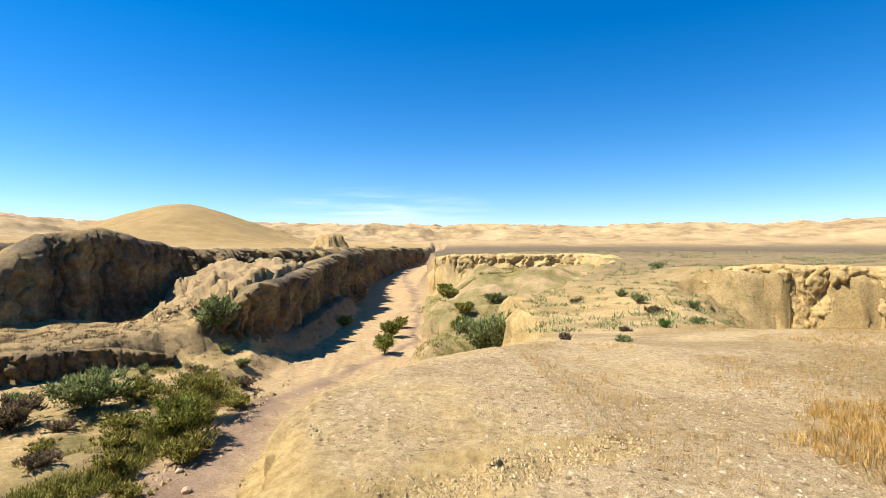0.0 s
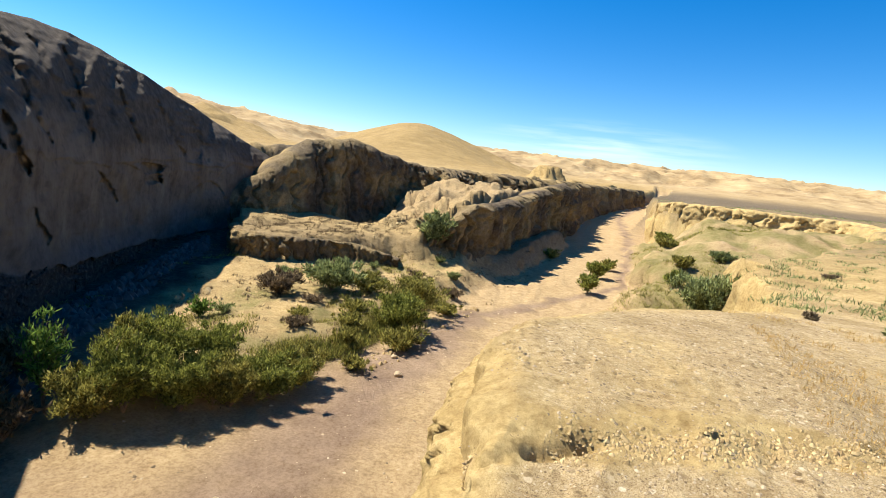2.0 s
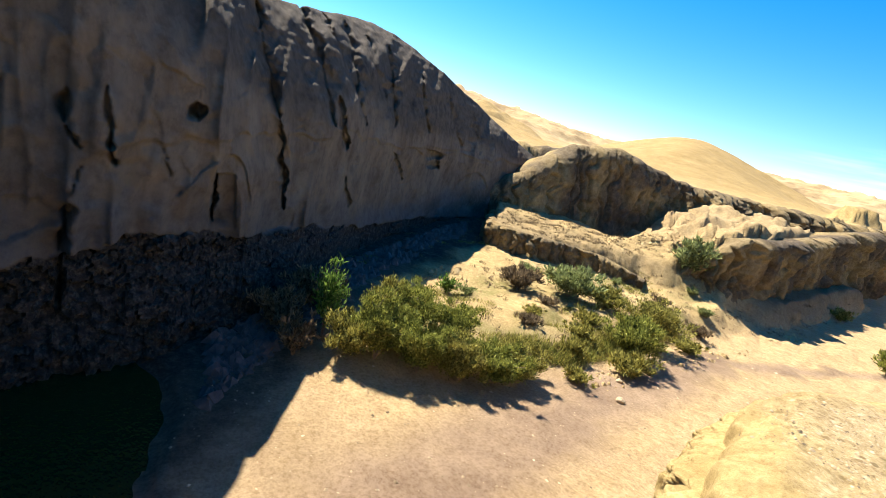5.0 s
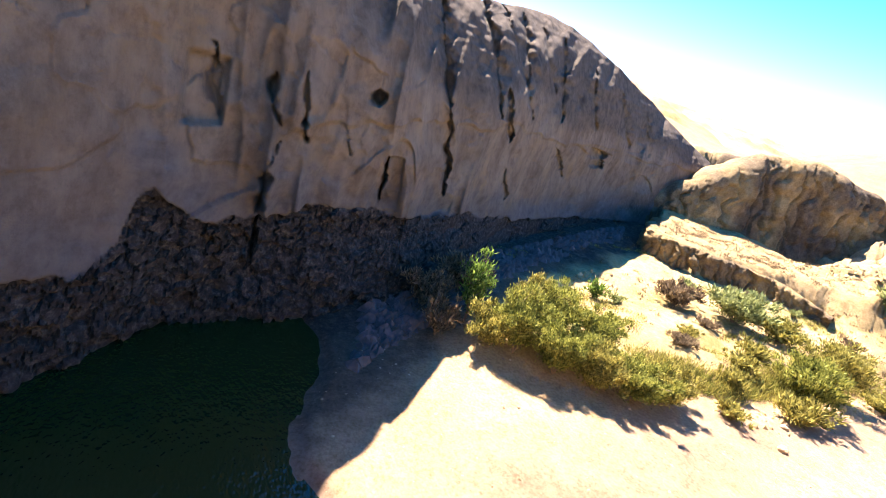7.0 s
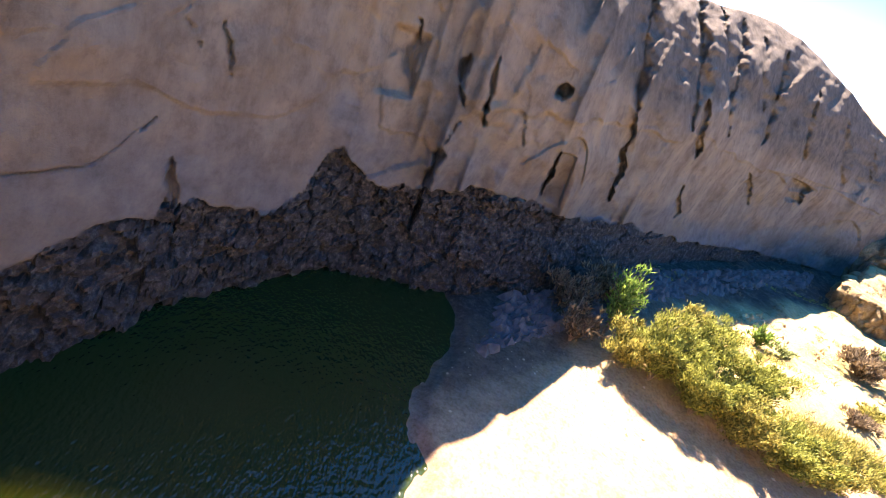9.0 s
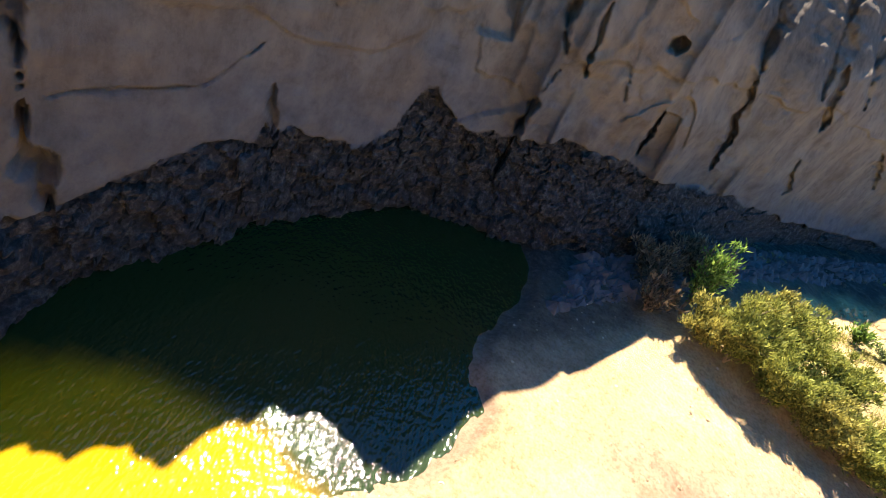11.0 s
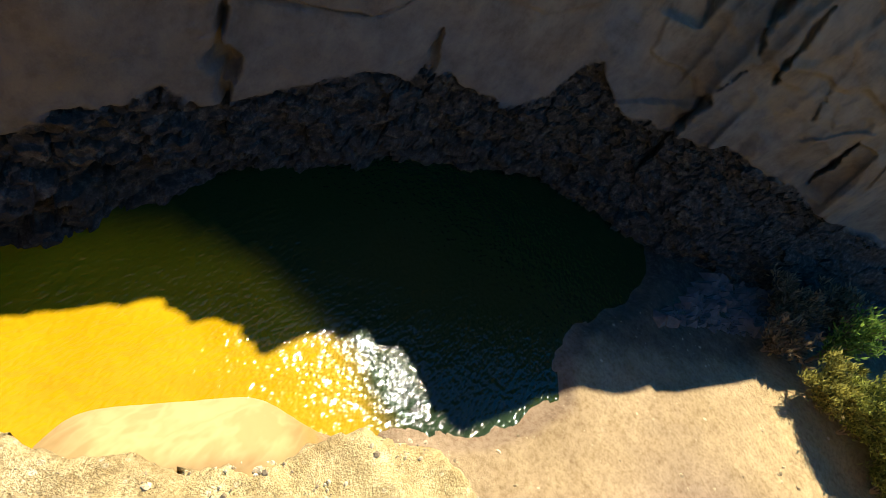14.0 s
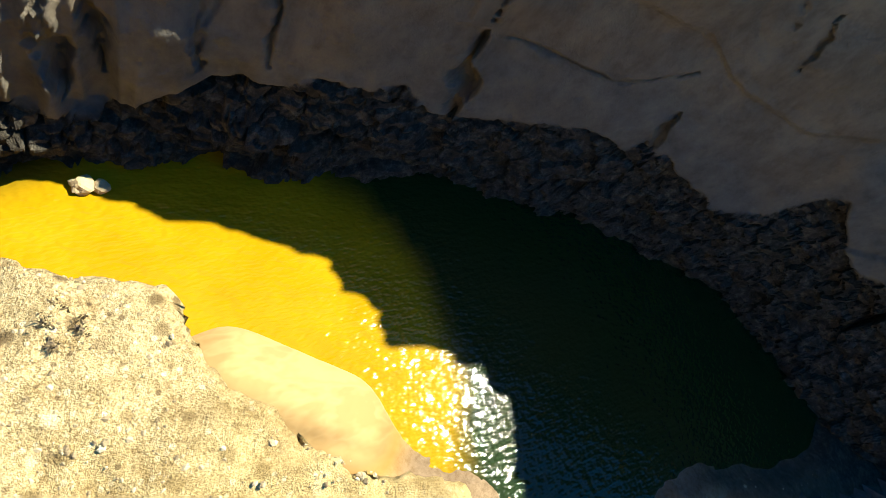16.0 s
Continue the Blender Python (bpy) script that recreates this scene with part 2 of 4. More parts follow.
def cliff_material():
    m, nt, b = material("mudstone")
    v = coords(nt)
    streak = noise_tex(nt, coords(nt, (1.0, 1.0, 0.42)), 0.9, 8, 0.68)
    mid = noise_tex(nt, v, 2.2, 8, 0.7)
    fine = noise_tex(nt, v, 30.0, 6, 0.7)
    c = ramp(nt, streak, [(0.25, (0.10, 0.075, 0.055)), (0.5, (0.18, 0.141, 0.106)), (0.75, (0.25, 0.20, 0.145))])
    c = mix(nt, 0.6, c, ramp(nt, mid, [(0.34, (0.52, 0.50, 0.48)), (0.5, (0.88, 0.87, 0.86)), (0.66, (1.0, 1.0, 1.0))]), "MULTIPLY")
    rub = ramp(nt, noise_tex(nt, v, 5.0, 8, 0.75), [(0.3, (0.014, 0.012, 0.011)), (0.5, (0.042, 0.036, 0.032)), (0.68, (0.125, 0.105, 0.086))])
    c = mix(nt, attribute(nt, "rubble"), c, rub)
    c = mix(nt, attribute(nt, "slate_shade"), c, ramp(nt, mid, [(0.3, (0.085, 0.08, 0.076)), (0.7, (0.165, 0.152, 0.14))]))
    ochre = ramp(nt, noise_tex(nt, v, 0.55, 6, 0.65), [(0.42, (0.92, 0.95, 1.0)), (0.56, (1.0, 1.0, 1.0)), (0.72, (1.0, 0.90, 0.68))])
    c = mix(nt, 0.8, c, ochre, "MULTIPLY")
    top = ramp(nt, mid, [(0.3, (0.05, 0.041, 0.034)), (0.65, (0.125, 0.10, 0.077))])
    c = mix(nt, attribute(nt, "weathered"), c, top)
    nt.links.new(c, b.inputs["Base Color"])
    b.inputs["Roughness"].default_value = 0.95
    b.inputs["Specular IOR Level"].default_value = 0.1
    add = node(nt, "ShaderNodeMath")
    nt.links.new(fine, add.inputs[0])
    nt.links.new(mid, add.inputs[1])
    more = node(nt, "ShaderNodeMath")
    nt.links.new(add.outputs[0], more.inputs[0])
    nt.links.new(noise_tex(nt, v, 9.0, 8, 0.75), more.inputs[1])
    bump(nt, b, more.outputs[0], 0.8, 0.06)
    return m


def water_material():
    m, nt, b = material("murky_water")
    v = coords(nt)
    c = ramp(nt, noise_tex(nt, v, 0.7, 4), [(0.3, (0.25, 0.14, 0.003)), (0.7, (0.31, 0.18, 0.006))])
    # dark water tone, with the cliff's shade painted into the colour
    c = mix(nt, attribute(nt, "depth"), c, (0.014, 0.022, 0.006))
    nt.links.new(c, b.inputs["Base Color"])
    b.inputs["Roughness"].default_value = 0.05
    b.inputs["IOR"].default_value = 1.33
    ripple = node(nt, "ShaderNodeMath")
    nt.links.new(noise_tex(nt, coords(nt, (1, 1.7, 1)), 6.5, 1, 0.5), ripple.inputs[0])
    nt.links.new(noise_tex(nt, coords(nt, (1, 1.3, 1)), 1.6, 1, 0.5), ripple.inputs[1])
    bump(nt, b, ripple.outputs[0], 0.8, 0.028)
    return m


GROUND, CLIFF, WATER = ground_material(), cliff_material(), water_material()


def sheet(name, verts, rows, cols, mat, masks, label, category, closed=False, facets=None):
    """A grid of rows x cols points as one mesh with float masks for its material."""
    me = bpy.data.meshes.new(name)
    i = np.arange((rows - 1) * cols).reshape(rows - 1, cols)
    if closed:
        right = np.roll(i, -1, axis=1)
    else:
        i = i[:, :-1]
        right = i + 1
    quads = np.stack([i, right, right + cols, i + cols], -1).reshape(-1, 4)
    me.vertices.add(len(verts))
    me.vertices.foreach_set("co", verts.astype(np.float32).ravel())
    me.loops.add(quads.size)
    me.loops.foreach_set("vertex_index", quads.astype(np.int32).ravel())
    me.polygons.add(len(quads))
    me.polygons.foreach_set("loop_start", np.arange(0, quads.size, 4, dtype=np.int32))
    soft = np.ones(len(quads), bool) if facets is None else facets.ravel()[quads].mean(1) < 0.35
    me.polygons.foreach_set("use_smooth", soft)
    for key, value in masks.items():
        me.attributes.new(key, "FLOAT", "POINT").data.foreach_set("value", np.clip(value, 0, 1).astype(np.float32).ravel())
    me.update(calc_edges=True)
    me.materials.append(mat)
    return tagged(new(name, me), label, category, kind="structure")


# ---------------------------------------------------------------- ground
# The gorge's low ground: its east rim (the bluff on which one stands, then the plain's edge), and its west rim.
RIM_EAST = [(9, -2.4), (3, -1.7), (0.8, -1.3), (-0.19, -1.10), (-0.54, -0.95), (-0.60, -0.64), (-0.85, -0.32), (-1.19, -0.02), (-1.36, 0.10), (-1.48, 0.3),
            (-1.42, 0.75), (-1.25, 1.4), (-1.08, 2.1), (-1.1, 2.9), (-1.55, 4.2), (-1.78, 5.1), (-1.72, 6.3), (-1.35, 7.6), (-0.6, 9.2), (1.2, 10.8),
            (2.4, 13), (3.3, 20), (3.7, 26), (4.0, 30), (8, 34), (14, 45), (17.5, 58), (17.5, 66), (9, 67), (0, 69), (-1, 90), (-3, 120), (-4, 200), (-2, 300), (2, 420)]
RIM_WEST = [(-8, 420), (-7, 300), (-10, 215), (-15.6, 150), (-15.6, 93), (-13, 72), (-14.5, 63), (-19.5, 56), (-22.7, 51), (-26, 48.5),
            (-28.2, 43), (-31, 39.5), (-36, 38), (-38, 29), (-30.5, 17.5), (-24.5, 10.5), (-20.8, 5.6), (-17.8, 2.9),
            (-16.6, 0), (-14.6, -3.0), (-12.4, -4.9), (-8.7, -6.9), (-4.5, -7.5), (-0.8, -7.6), (1, -7.3), (5, -6.8), (12, -8)]
# a lower spur that leans out into the gorge
# the brink of the low terrace between the gorge and the far cliff
TERRACE_X, TERRACE_Y = (-40, -33, -24.3, -23.4, -21.2, -20.0, -18, -15.4, -12.5, -9), (43, 35, 25.7, 25.2, 26.2, 28.2, 30.0, 31.0, 34.5, 38)
SPUR = [(-10.0, 39.0), (-11.2, 38.4), (-13.8, 41), (-17, 45.5), (-20, 51), (-18, 57), (-13, 66), (-11.4, 56), (-10.5, 47)]
POOL = [(9, -3.6), (5, -4), (2, -2.6), (0, -2.4), (-1.6, -1.8), (-2.6, -0.8), (-3.9, 0.1), (-4.85, 0.75), (-5.9, 1.9), (-6.75, 2.4), (-7.8, 2.9), (-8.8, 2.4),
        (-10, 2.7), (-11.9, 3.6), (-13.7, 3.85), (-15.1, 3.3), (-17.5, 2), (-15.5, -3), (-10, -7), (0, -8), (9, -8)]


def rise_west(x, y):
    """Height of the high ground west of the gorge."""
    z = 8.0 + 0 * x
    r = np.hypot(x, y)
    az = np.degrees(np.arctan2(-x, y))
    z = z + 13.2 * np.exp(-np.abs((az - 26.8) / 8.6) ** 1.8 - ((r - 165) / 38.0) ** 2)          # domed hill
    z = z + (13.0 + 5 * fbm(x / 60, y / 60, 64, 3) + 2.2 * ridged(x / 22, y / 22, 84, 3)) * smooth(35, 50, az) * smooth(110, 300, r) * (1 - smooth(150, 200, az))
    z = z + 1.5 * smooth(70, 140, r) * fbm(x / 45, y / 45, 3, 4)
    low = 10.5 - 8.3 * smooth(-1.5, -6.5, y) * smooth(-12, -2, x)                     # cliff top dips to the south
    z = np.where(y < 24, low + (z - low) * smooth(8, 24, y), z)
    return z


def crust_line(x, y):
    """Signed distance across the broken step in the bluff's crust."""
    return (y - 3.85 - 0.55 * (x + 0.4)) * 0.88 + 0.15 * fbm(x * 2.0, y * 2.0, 50, 2, 0.5)


def rise_east(x, y):
    """Height of the plain east of the gorge."""
    r = np.hypot(x, y)
    z = 6.17 + 0.14 * smooth(2, 4.5, y) - 0.70 * smooth(8.5, 17, y) * smooth(14, 3, np.abs(x)) + 1.0 * smooth(15, 90, r) + 0.4 * smooth(90, 400, r)
    z = z + 0.10 * smooth(1.5, 6, r) * fbm(x / 5, y / 5, 1, 3) + 0.35 * smooth(10, 40, r) * fbm(x / 18, y / 18, 2, 3)
    # broken step in the crust of the bluff
    line = crust_line(x, y)
    z = z + 0.09 * smooth(-0.26, 0.10, line) * smooth(1.9, 1.2, x) * smooth(4.5, 1.5, line)
    for px, py, size in ((-0.40, 3.74, 0.12), (-0.62, 3.58, 0.09), (-0.85, 3.36, 0.07), (-1.12, 2.95, 0.07), (1.50, 4.82, 0.07), (0.42, 4.24, 0.05)):
        z = z - 0.17 * np.exp(-(((x - px) * 0.8 + (y - py) * 0.45) / size) ** 2 - (((y - py) * 0.9 - (x - px) * 0.45) / (0.45 * size)) ** 2)
    z = z + 0.03 * smooth(9, 3, r) * ridged(x * 1.7, y * 1.7, 51, 4)
    # side gully with a steep far wall
    wall = y + 0.75 * fbm(x / 2.2, y / 2.2, 4, 4) + 0.66 * (x - 15)
    z = z - 2.1 * smooth(27.1, 26.1, wall) * smooth(23, 33, np.degrees(np.arctan2(x, y)) + 3 * fbm(x / 3, y / 3, 92, 3)) * smooth(14.5, 23.5, r) + 0.7 * smooth(26, 27.5, wall) * smooth(12, 15, x) * smooth(40, 30, y)
    return z


def ground_height(x, y):
    r = np.hypot(x, y)
    az = np.degrees(np.arctan2(-x, y))
    valley = RIM_EAST + RIM_WEST
    sd = signed_distance(x, y, valley)
    east = x > np.interp(y, [-10, -2, 6, 40, 80, 420], [-2, -4, -5, -3, -5, -3])
    rough = np.where(east, 0.06 + 0.40 * smooth(6, 25, r), 0.5)
    sd = sd + rough * (fbm(x / (1.0 + r * 0.025), y / (1.0 + r * 0.025), 5, 4) * 0.9)
    # low ground
    shore = signed_distance(x, y, POOL) + 0.08 * fbm(x / 2.5, y / 2.5, 6, 2)
    z_in = np.where(shore > 0, 0.16 * smooth(0, 0.4, shore) + 0.22 * smooth(0, 5, shore) + 0.05 * smooth(0.1, 1.5, shore) * fbm(x / 2, y / 2, 8, 4), -0.7 * smooth(0, 2.0, -shore))
    along, across = (x + 2.75) * -0.76 + (y + 1.95) * 0.65, (x + 2.75) * 0.65 + (y + 1.95) * 0.76
    z_in = z_in + 0.55 * np.exp(-np.abs(along / 1.65) ** 4 - np.abs((across - 0.25) / 0.85) ** 4)      # pale mud bar
    bank = smooth(-10.3, -12.4, x + 0.7 * fbm(x / 3, y / 3, 9, 3)) * smooth(7.5, 10.5, y) * (1 - smooth(36, 40, y))
    z_in = z_in + bank * (0.5 + 0.7 * smooth(14, 34, y - 0.3 * x - 6) + 0.18 * fbm(x / 2.5, y / 2.5, 10, 4))
    edge = y - np.interp(x, TERRACE_X, TERRACE_Y) + 0.25 * fbm(x / 1.6, y / 1.6, 12, 3)
    terrace = smooth(-0.2, np.interp(x, [-20, -13], [0.3, 5.0]), edge) * smooth(-9.6, -10.8, x) * (1 - smooth(60, 66, y))
    z_in = np.where(terrace > 0, z_in + terrace * (1.35 + 0.5 * smooth(38, 56, r) + 0.1 * fbm(x / 2, y / 2, 13, 3)), z_in)
    x0, x = x, x + 2.9
    spur = signed_distance(x, y, SPUR) + 0.35 * fbm(x / 1.8, y / 1.8, 14, 4) + 0.45 * ridged(x / 1.9, y / 1.9, 88, 2)
    steep = x > np.interp(y, [28, 34, 38, 39.5, 47, 56, 66], [-15.0, -12.4, -10.8, -10.2, -10.7, -11.7, -13.2])
    lift = np.where(steep, smooth(0.45, -0.45, spur), smooth(8.0, -0.8, spur + 1.1 * fbm(x / 1.6, y / 1.6, 80, 4)) ** 1.25 * smooth(30.0, 40.0, y - 0.55 * (x + 11)))
    k1, kgap, block = cells(x + 0.5 * fbm(x / 2, y / 2, 86, 3), y + 0.5 * fbm(x / 2, y / 2, 87, 3), 1.7)
    z_in = z_in + (5.5 + 0.03 * np.clip(y - 38, 0, 40) + 0.5 * fbm(x / 2.6, y / 2.6, 53, 5, 0.55) + 0.5 * block * smooth(0, 0.15, kgap) - z_in) * lift
    x = x0
    bench = smooth(-1.2, 0.4, x - np.interp(y, [14, 30, 42, 60, 75], [1, -0.6, -0.8, -1.6, -2.5]) + 0.8 * fbm(x / 3, y / 3, 15, 4)) * smooth(12, 17, y) * (1 - smooth(64, 74, y))
    z_in = z_in + bench * (1.7 + 3.1 * smooth(33, 62, y) * smooth(-2, 5, x) + 0.9 * fbm(x / 5, y / 5, 16, 5))
    z_in = z_in + 0.012 * np.clip(y - 30, 0, 400)
    # the rim, its shoulder rounded where the clay crumbles
    z_out = np.where(east, rise_east(x, y), rise_west(x, y))
    shoulder = np.where(east, smooth(0.75, 0.0, sd) ** 2 * smooth(0.8, 2.4, y) * smooth(14, 8, y), 0)
    z_out = z_out - 0.30 * shoulder
    z_out = z_out + np.where(east, 0, 0.5 * smooth(3, 0, sd) * smooth(28, 45, r) * fbm(x / 2.0, y / 2.0, 72, 4))
    knob = 1.2 * bump_at(x, y, -30.4, 42.6, 3.6) + 2.2 * smooth(3.2, 1.4, np.hypot(x + 18.4, (y - 88) * 0.6) + 0.8 * fbm(x / 1.5, y / 1.5, 79, 3))
    z_out = z_out + np.where(east, 0, knob)
    width = np.where(east, 0.22 + 0.012 * np.clip(r - 3, 0, 20), 0.9)
    ledge = 0.26 * smooth(0.7, 1.5, y) * smooth(9.0, 7.5, y)
    up = np.where(east, smooth(-2.0, 0.0, (sd - ledge) / width), smooth(-1.0, 1.0, sd / width))
    z = z_in + (z_out - z_in) * up
    # far badlands
    fold = ridged(x / 130, y / 130, 20, 4)
    fold = fold + 0.60 * ridged(x / 48, y / 48, 22, 4)
    z = z + smooth(330, 640, r) * (14 + 0.013 * r) * (0.90 + 0.34 * np.tanh(1.1 * fold) + 0.10 * ridged(x / 18, y / 18, 85, 3)) * (1 - smooth(1500, 3500, r))
    z = z + (0.008 + 0.05 * smooth(8, 40, r) * smooth(0.03, 0.3, shore)) * fbm(x / (0.3 + r * 0.02), y / (0.3 + r * 0.02), 21, 4, 0.6)
    return z, sd, east, up, shore, bank, terrace, bench


def build_ground():
    radii, r = [0.0005], 0.05
    while r < 4600:
        radii.append(r)
        r += 0.035 if r < 2 else r * (0.010 if r < 12 else 0.0125 if r < 24 else 0.009 if r < 66 else 0.011 if r < 1100 else 0.04)
    az = np.concatenate([np.arange(-56, -1, 0.32), np.arange(-1, 45, 0.19), np.arange(45, 66, 0.3), np.arange(66, 200, 0.5), np.arange(200, 304, 2.0)])
    rr, aa = np.meshgrid(np.array(radii), np.radians(az), indexing="ij")
    x, y = -rr * np.sin(aa), rr * np.cos(aa)
    z, sd, east, up, shore, bank, terrace, bench = ground_height(x, y)
    step = np.clip(up * (1 - up) * 4, 0, 1)
    near_rim = east * smooth(0.9, 0.1, np.abs(sd)) * smooth(12, 5, rr)
    crumble = np.maximum(np.maximum(0.22 * step * smooth(60, 10, rr), 0.06 * near_rim), 0.75 * step * smooth(25, 45, rr))
    k = np.where(rr < 25, 2.6, 0.65)
    x2 = x + crumble * fbm(x * k, y * k, z * k, 5, 0.6)
    y2 = y + crumble * fbm(x * k + 40, y * k, z * k, 5, 0.6)
    slope = np.hypot(np.gradient(z, axis=0) / np.gradient(rr, axis=0), np.gradient(z, axis=1) / (np.maximum(rr, 0.1) * np.gradient(aa, axis=1)))
    crag = (0.4 + 0 * east) * smooth(0.5, 1.2, slope) * smooth(9, 14, rr) * smooth(140, 90, rr)
    x2 = x2 + crag * (0.55 * fbm(x * 0.7, y * 0.7, z * 1.3, 5, 0.65) + 0.22 * fbm(x * 0.25, y * 0.25, z * 2.6 + 7, 3, 0.6))
    y2 = y2 + crag * (0.55 * fbm(x * 0.7 + 31, y * 0.7, z * 1.3, 5, 0.65) - 0.22 * fbm(x * 0.25, y * 0.25, z * 2.6 + 7, 3, 0.6))
    z = z + near_rim * smooth(1.0, 2.2, y) * 0.05 * ridged(x * 2.4, y * 2.4, 73, 4)
    flat = 1 - smooth(0.05, 0.5, step)
    jit = 0.25 * fbm(x / 1.5, y / 1.5, 30, 4)
    along, across = (x + 2.75) * -0.76 + (y + 1.95) * 0.65, (x + 2.75) * 0.65 + (y + 1.95) * 0.76
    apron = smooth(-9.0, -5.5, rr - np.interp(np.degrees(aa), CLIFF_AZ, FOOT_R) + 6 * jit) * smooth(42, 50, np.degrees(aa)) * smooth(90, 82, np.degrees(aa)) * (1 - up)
    masks = {
        "mud": np.exp(-np.abs(along / 1.75) ** 4 - np.abs((across - 0.25) / 0.95) ** 4) * smooth(0.9, 0.6, up),
        "pale": smooth(330, 480, rr) * smooth(7.5, 11, z),
        "sand": np.maximum(smooth(0.3, 0.0, up) * (1 - 0.6 * bank), 0.8 * smooth(330, 600, rr)),
        "gravel": east * smooth(0.85, 1.0, up) * smooth(26, 10, rr) * smooth(-0.25, 0.35, jit + 0.25) * np.maximum(smooth(0.2, 0.9, sd + jit), smooth(2.2, 0.8, y)) * (1 - 0.9 * smooth(0.30, 0.12, np.abs(crust_line(x, y) + 0.05 + 0.3 * jit)) * smooth(1.9, 1.2, x)),
        "straw": np.maximum((1 - east) * smooth(0.8, 1, up) * smooth(60, 110, rr) * smooth(520, 330, rr), east * smooth(0.9, 1, up) * smooth(-0.04, 0.16, jit) * smooth(3, 8, rr) * smooth(70, 35, rr) * 0.65),
        "damp": (1 - up) * smooth(np.interp(y, [12, 22, 32], [2.2, 1.3, 0.5]), -0.2, np.abs(x + np.interp(y, [4, 10, 16, 26, 32, 42, 76, 126, 215], [6.5, 7.5, 8.6, 8.6, 6.2, 2.2, 3.7, 9.5, 8]) + jit * 2) / (1 + 0.01 * rr) - np.interp(y, [12, 32], [0.5, 0.15])) * smooth(4, 7, y)
                + (1 - up) * smooth(0.5, 0.0, shore) * smooth(14, 3, y) * smooth(-1.5, 0.8, y)
                + 0.5 * (1 - up) * smooth(9.5, 5.0, y + 4 * jit) * smooth(-1.0, 0.6, y) * (1 - bank),
        # starts just past the sunlit edge: scree plus painted shade below the cliff
        "slate_shade": smooth(-0.5, 2.5, rr - np.interp(np.degrees(aa), [42, 46, 50, 54, 60, 66, 72, 80], [34, 29, 26.5, 24, 20, 15.5, 12.5, 12]) + 4 * jit) * smooth(41, 44, np.degrees(aa)) * smooth(88, 80, np.degrees(aa)) * (1 - up) * (1 - terrace),
        "scrub": np.maximum(np.maximum(east * up * smooth(18, 45, rr), (1 - up) * terrace * 0.4), 0.45 * (1 - up) * bank * smooth(-0.25, 0.1, jit)) * flat * (1 - smooth(330, 560, rr)),
        "moss": (1 - up) * np.maximum(bank * smooth(0.0, 0.4, jit + 0.12) * smooth(-20, -17, x), bench * smooth(-0.3, 0.15, jit)) * (1 - terrace),
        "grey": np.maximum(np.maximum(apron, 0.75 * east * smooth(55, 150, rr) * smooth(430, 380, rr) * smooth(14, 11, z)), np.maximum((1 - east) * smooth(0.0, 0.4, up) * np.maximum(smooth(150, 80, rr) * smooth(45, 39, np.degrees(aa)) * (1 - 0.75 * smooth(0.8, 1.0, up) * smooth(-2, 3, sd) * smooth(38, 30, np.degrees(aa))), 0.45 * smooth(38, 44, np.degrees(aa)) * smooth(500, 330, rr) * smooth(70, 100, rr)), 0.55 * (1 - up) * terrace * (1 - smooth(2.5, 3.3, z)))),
    }
    verts = np.stack([x2, y2, z], -1).reshape(-1, 3)
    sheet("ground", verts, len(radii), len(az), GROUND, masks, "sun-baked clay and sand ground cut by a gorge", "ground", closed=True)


# ---------------------------------------------------------------- the great cliff over the pool
CLIFF_AZ = [38, 41, 45, 48, 52, 56, 60, 64, 69, 74, 78, 87.5, 98.5, 107, 114.6, 121.6, 132, 142.6, 152, 164, 172, 179, 186, 215]
FOOT_R = [52, 48, 41, 37, 31, 26.5, 22.8, 20, 17.8, 16.2, 15.5, 14.1, 12.2, 10.8, 9.5, 8.5, 7.3, 6.4, 5.95, 5.7, 5.65, 5.5, 5.4, 7]
FOOT_Z = [2.8, 2.8, 2.6, 2.0, 1.4, 1.0, 0.8, 0.6, 0.4, 0.1] + [0] * 14
FACE_Z = [4.5, 6.2, 6.8, 6.8, 6.9, 7.0, 7.0, 7.1, 7.3, 7.9, 8.5, 9.6, 9.5, 8.5, 7.1, 6.0, 5.3, 4.9, 4.5, 3.5, 2.8, 2.3, 2.1, 2.1]
CREST_R = [57, 51, 44.5, 40.3, 34.5, 30, 26, 22.6, 19.9, 18.2, 17.2, 15.7, 14.3, 13.0, 11.5, 10.1, 8.8, 8.2, 7.5, 7.0, 6.8, 6.7, 6.6, 9]
CREST_Z = [5.2, 7.3, 9.0, 10.1, 11.05, 11.6, 11.65, 11.06, 10.65, 11.5, 12.8, 13.7, 12.6, 11.5, 10.4, 9.4, 7.7, 6.2, 5.3, 4.2, 3.2, 2.6, 2.4, 2.3]
BOUND_AZ = [48, 54, 60, 66, 72, 78, 82, 84, 87.5, 91.6, 93.4, 94.4, 96.1, 99, 102.4, 106.5, 108.6, 109.2, 110, 114, 121, 128.5, 131, 135, 141.7, 149.5, 153.7, 159, 165.5, 176, 215]
BOUND_Z = [1.6, 1.85, 2.7, 3.1, 3.35, 3.4, 3.1, 3.0, 2.8, 3.6, 3.9, 3.7, 2.6, 2.2, 2.0, 2.5, 2.6, 2.8, 2.35, 2.25, 2.1, 1.75, 1.75, 2.3, 2.15, 1.85, 1.85, 1.6, 1.2, 1.1, 1.5]
